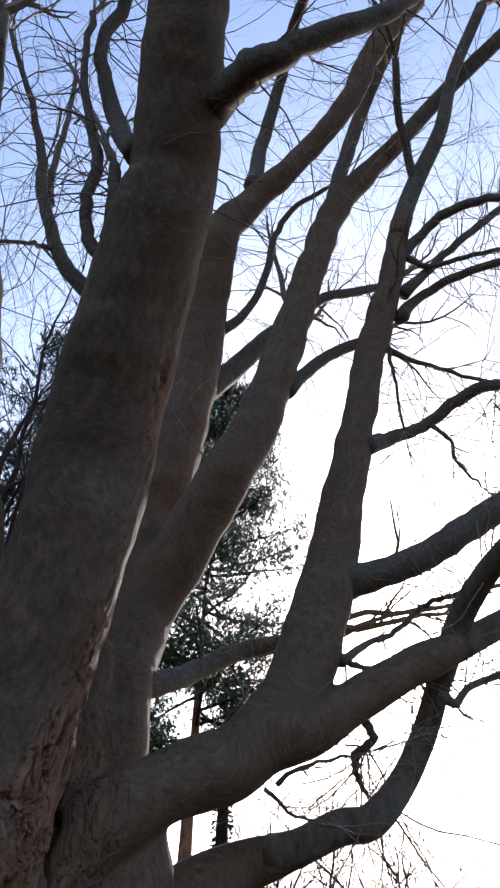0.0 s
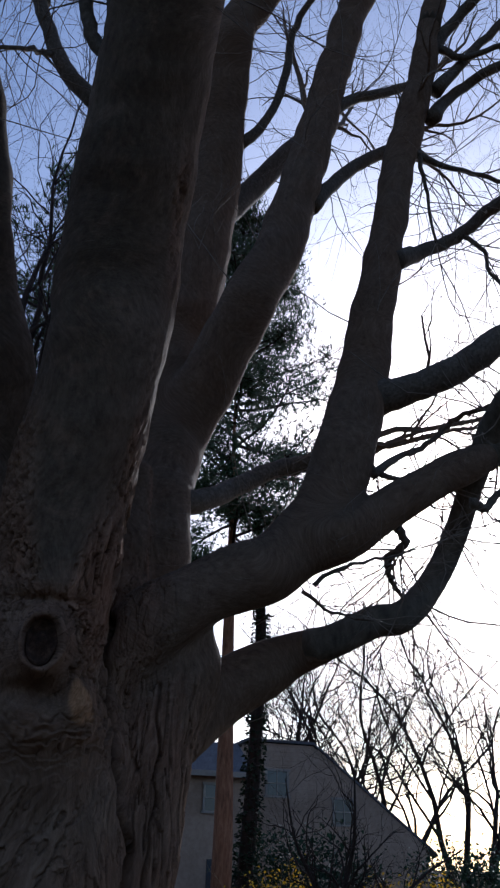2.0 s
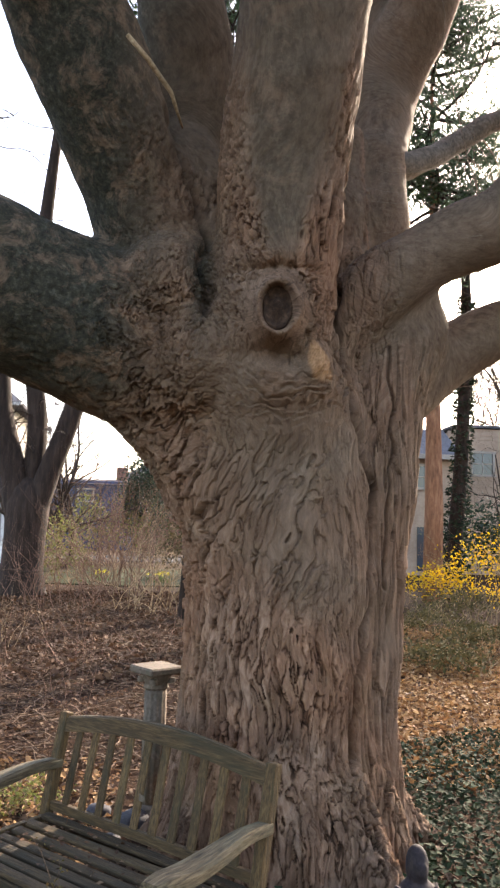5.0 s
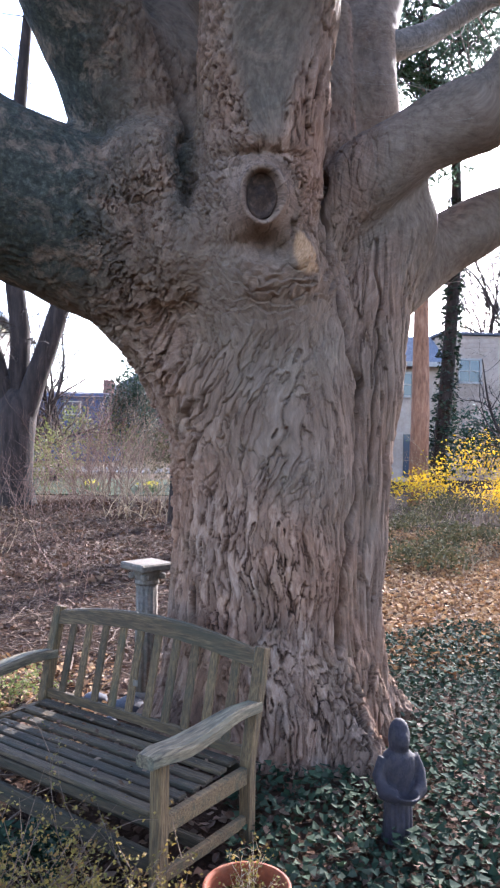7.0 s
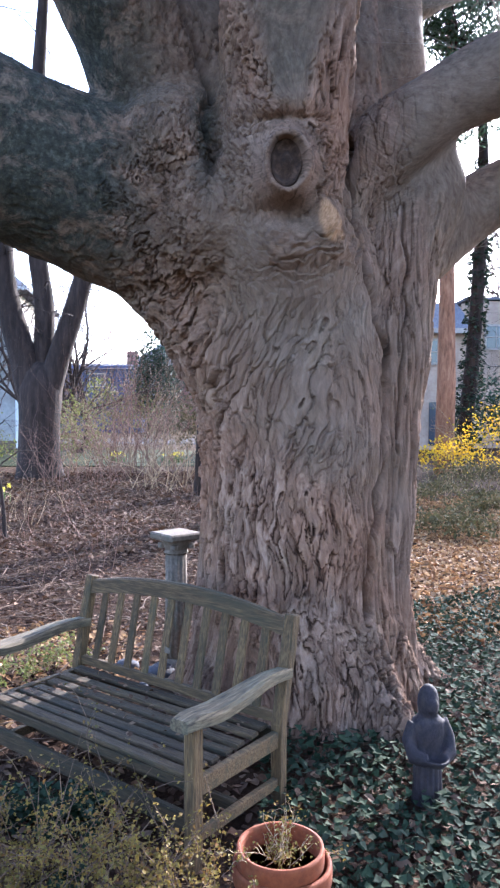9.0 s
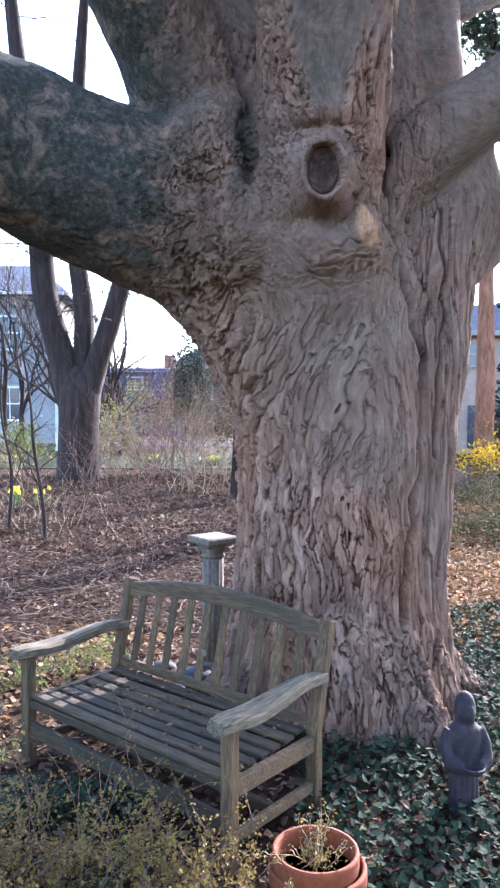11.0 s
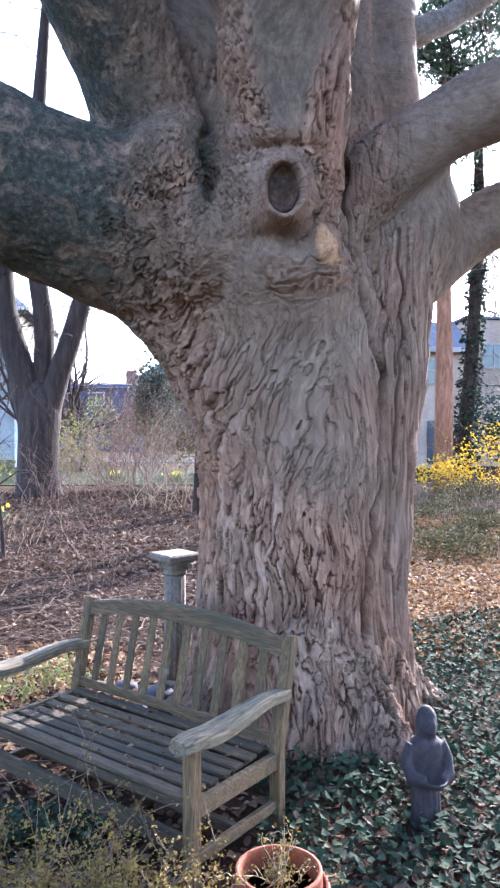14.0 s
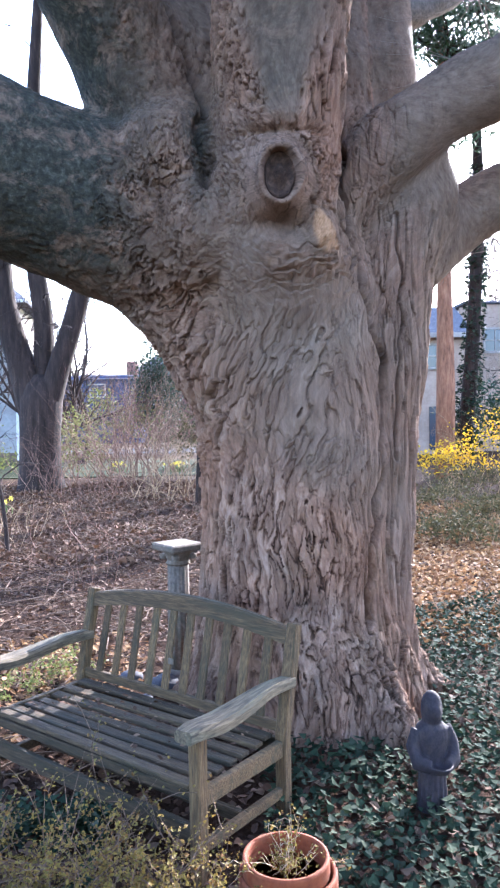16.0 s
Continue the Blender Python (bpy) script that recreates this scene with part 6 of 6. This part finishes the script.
def window(ob, x, z, w, h, y, panes=2, trim=None):
    trim = trim or TRIM_WHITE
    frame_ob = part("window", Shape().box(x, y + 0.02, z, w + 0.02, 0.04, h + 0.02), WINDOW_GLASS, ob, "dark window")
    s = Shape()
    for dx, dz, sx, sz in ((0, h / 2, w + 0.2, 0.10), (0, -h / 2, w + 0.24, 0.10), (-w / 2, 0, 0.10, h), (w / 2, 0, 0.10, h), (0, 0, w, 0.05)):
        s.box(x + dx, y - 0.03, z + dz, sx, 0.06, sz)
    part("window_frame", s, trim, frame_ob, "painted window frame")
    if panes > 1:
        part("glazing_bar", Shape().box(x, y - 0.015, z, 0.04, 0.04, h), trim, frame_ob)


def grey_house():
    """A clipped gable to the garden, and a lower wing with its eave beside it."""
    ob = thing("grey_house", (12.0, 36, 0), "grey-lavender clapboard house with clipped gable and shingled roof", "house")
    edge = [(0, 0), (9.6, 0), (9.6, 2.85), (3.7, 7.15), (0.6, 7.15), (0, 6.7)]
    n = len(edge)
    part("wall", Shape().add([(x, 0, z) for x, z in edge] + [(x, 9, z) for x, z in edge], [tuple(range(n)), tuple(reversed(range(n, 2 * n)))] + [(k, k + n, (k + 1) % n + n, (k + 1) % n) for k in range(n)]), SIDING_LILAC, ob)
    z = 0.4
    while z < 7.0:
        right = 9.6 if z < 2.85 else 9.6 - (z - 2.85) * 5.9 / 4.3
        part("clapboard", Shape().box(right / 2 + 0.02, -0.03, z + 0.1, right - 0.06, 0.03, 0.215, Matrix.Rotation(radians(-5), 3, "X")), SIDING_LILAC, ob)
        z += 0.2
    slope = Shape()
    for (x0, z0), (x1, z1) in (((10.1, 2.55), (3.7, 7.2)), ((3.7, 7.2), (0.3, 7.2))):
        slope.add([(x0, -0.12, z0), (x1, -0.12, z1), (x1, 9.3, z1), (x0, 9.3, z0), (x0, -0.12, z0 + 0.12), (x1, -0.12, z1 + 0.12), (x1, 9.3, z1 + 0.12), (x0, 9.3, z0 + 0.12)],
                  [(0, 1, 2, 3), (7, 6, 5, 4), (0, 4, 5, 1), (1, 5, 6, 2), (2, 6, 7, 3), (3, 7, 4, 0)])
    part("roof", slope, SHINGLE, ob, "grey shingled roof")
    for x, zz in ((1.8, 5.4), (5.2, 4.3)):
        window(ob, x, zz, 1.1, 1.15, -0.06, trim=TRIM_DULL)
    part("wing", Shape().box(-3.0, 0.5, 2.7, 6.0, 5.0, 5.4), SIDING_LILAC, ob, "lower wing of the house")
    part("wing_roof", Shape().add([(-6.4, -2.5, 5.45), (-0.02, -2.5, 5.45), (-0.02, 3.4, 5.45), (-6.4, 3.4, 5.45), (-6.4, 0.5, 7.1), (-0.02, 0.5, 7.1)],
         [(0, 1, 5, 4), (2, 3, 4, 5), (0, 4, 3), (1, 2, 5), (3, 2, 1, 0)]), SHINGLE, ob, "grey shingled lower roof")
    part("eave_board", Shape().box(-3.2, -2.54, 5.42, 6.4, 0.08, 0.22), TRIM_DULL, ob, "dull eave board")
    window(ob, -1.7, 4.5, 1.2, 1.1, -2.06, trim=TRIM_DULL)
    # no real hole: a dark sheet on the wall gives the porch's shade
    part("porch_opening", Shape().box(-1.6, -2.02, 1.2, 0.9, 0.06, 2.0), WINDOW_GLASS, ob, "dark sheet standing in for the shaded porch opening")


grey_house()


def pale_house():
    ob = thing("pale_house", (-12.45, 34, 0), "pale blue-grey clapboard house with grey roof", "house", turn=3)
    part("wall", Shape().box(0, 4, 3.6, 7.4, 8, 7.2), SIDING_PALE, ob)
    clapboards(ob, -3.72, 3.72, 0.4, 7.1, -0.02, SIDING_PALE, 0.17)
    part("corner_board", Shape().box(3.70, -0.05, 3.6, 0.14, 0.08, 7.1), TRIM_WHITE, ob)
    part("foundation", Shape().box(0, -0.03, 0.2, 7.5, 0.1, 0.4), STONE, ob)
    part("roof", Shape().add([(-4.2, -0.6, 7.2), (4.3, -0.6, 7.2), (4.3, 8.6, 7.2), (-4.2, 8.6, 7.2), (-4.2, 4, 9.2), (2.0, 4, 9.2), (-4.2, -0.6, 7.05), (4.3, -0.6, 7.05), (4.3, 8.6, 7.05), (-4.2, 8.6, 7.05)],
         [(0, 1, 5, 4), (1, 2, 5), (2, 3, 4, 5), (0, 4, 3), (6, 7, 1, 0), (7, 8, 2, 1), (8, 9, 3, 2), (9, 6, 0, 3), (9, 8, 7, 6)]), SHINGLE, ob, "grey shingled roof")
    part("gutter", Shape().box(0.05, -0.66, 7.12, 8.5, 0.12, 0.13), TRIM_WHITE, ob)
    for x, z in ((1.6, 5.4), (-1.6, 5.4), (1.6, 2.2), (-1.6, 2.2)):
        window(ob, x, z, 1.0, 1.5, -0.05)


pale_house()


def blue_house():
    ob = thing("blue_house", (-10.3, 60, 0), "low blue clapboard house with brick chimney", "house", turn=0)
    part("wall", Shape().box(0, 4, 2.6, 9.2, 8, 5.2), SIDING_BLUE, ob)
    clapboards(ob, -4.62, 4.62, 0.4, 5.2, -0.02, SIDING_BLUE, 0.26)
    part("roof", Shape().add([(-5, -0.5, 5.1), (5, -0.5, 5.1), (5, 8.5, 5.1), (-5, 8.5, 5.1), (-5, 4, 5.75), (5, 4, 5.75)],
         [(0, 1, 5, 4), (2, 3, 4, 5), (0, 4, 3), (1, 2, 5), (3, 2, 1, 0)]), SHINGLE, ob, "grey shingled roof")
    part("chimney", Shape().box(3.6, 3.6, 5.8, 0.9, 0.7, 1.9), CHIMNEY, ob, "red-brown brick chimney")
    window(ob, 1.2, 4.2, 1.2, 1.0, -0.05, trim=SIDING_PALE)
    window(ob, -2.4, 4.2, 1.2, 1.0, -0.05, trim=SIDING_PALE)


blue_house()


def brick_house():
    ob = thing("brick_house", (-3.2, 66, 0), "far red-brown house with a grey hipped roof", "house")
    part("wall", Shape().box(0, 4, 2.9, 8, 8, 5.8), CHIMNEY, ob)
    part("roof", Shape().add([(-4.4, -0.5, 5.7), (4.4, -0.5, 5.7), (4.4, 8.5, 5.7), (-4.4, 8.5, 5.7), (-1.5, 4, 8.0), (1.5, 4, 8.0)],
         [(0, 1, 5, 4), (1, 2, 5), (2, 3, 4, 5), (3, 0, 4), (3, 2, 1, 0)]), SHINGLE, ob, "grey hipped roof")
    window(ob, -1.5, 3.8, 1.1, 1.2, -0.05)


brick_house()

for z0, z1 in ((9.3, 9.0), (8.6, 8.9)):
    pts = [(12 + 20 * k / 12, 30 + 3 * k / 12, z0 + (z1 - z0) * k / 12 - 0.35 * math.sin(math.pi * k / 12)) for k in range(13)]
    pts = [(-10, 27, z0 + 1.2)] + pts + [(60, 38, z1 + 1.5)]
    single("power_cable", Shape().tube(pts, [0.014] * len(pts), 5), CABLE, "black power cable strung across the sky", "cable")
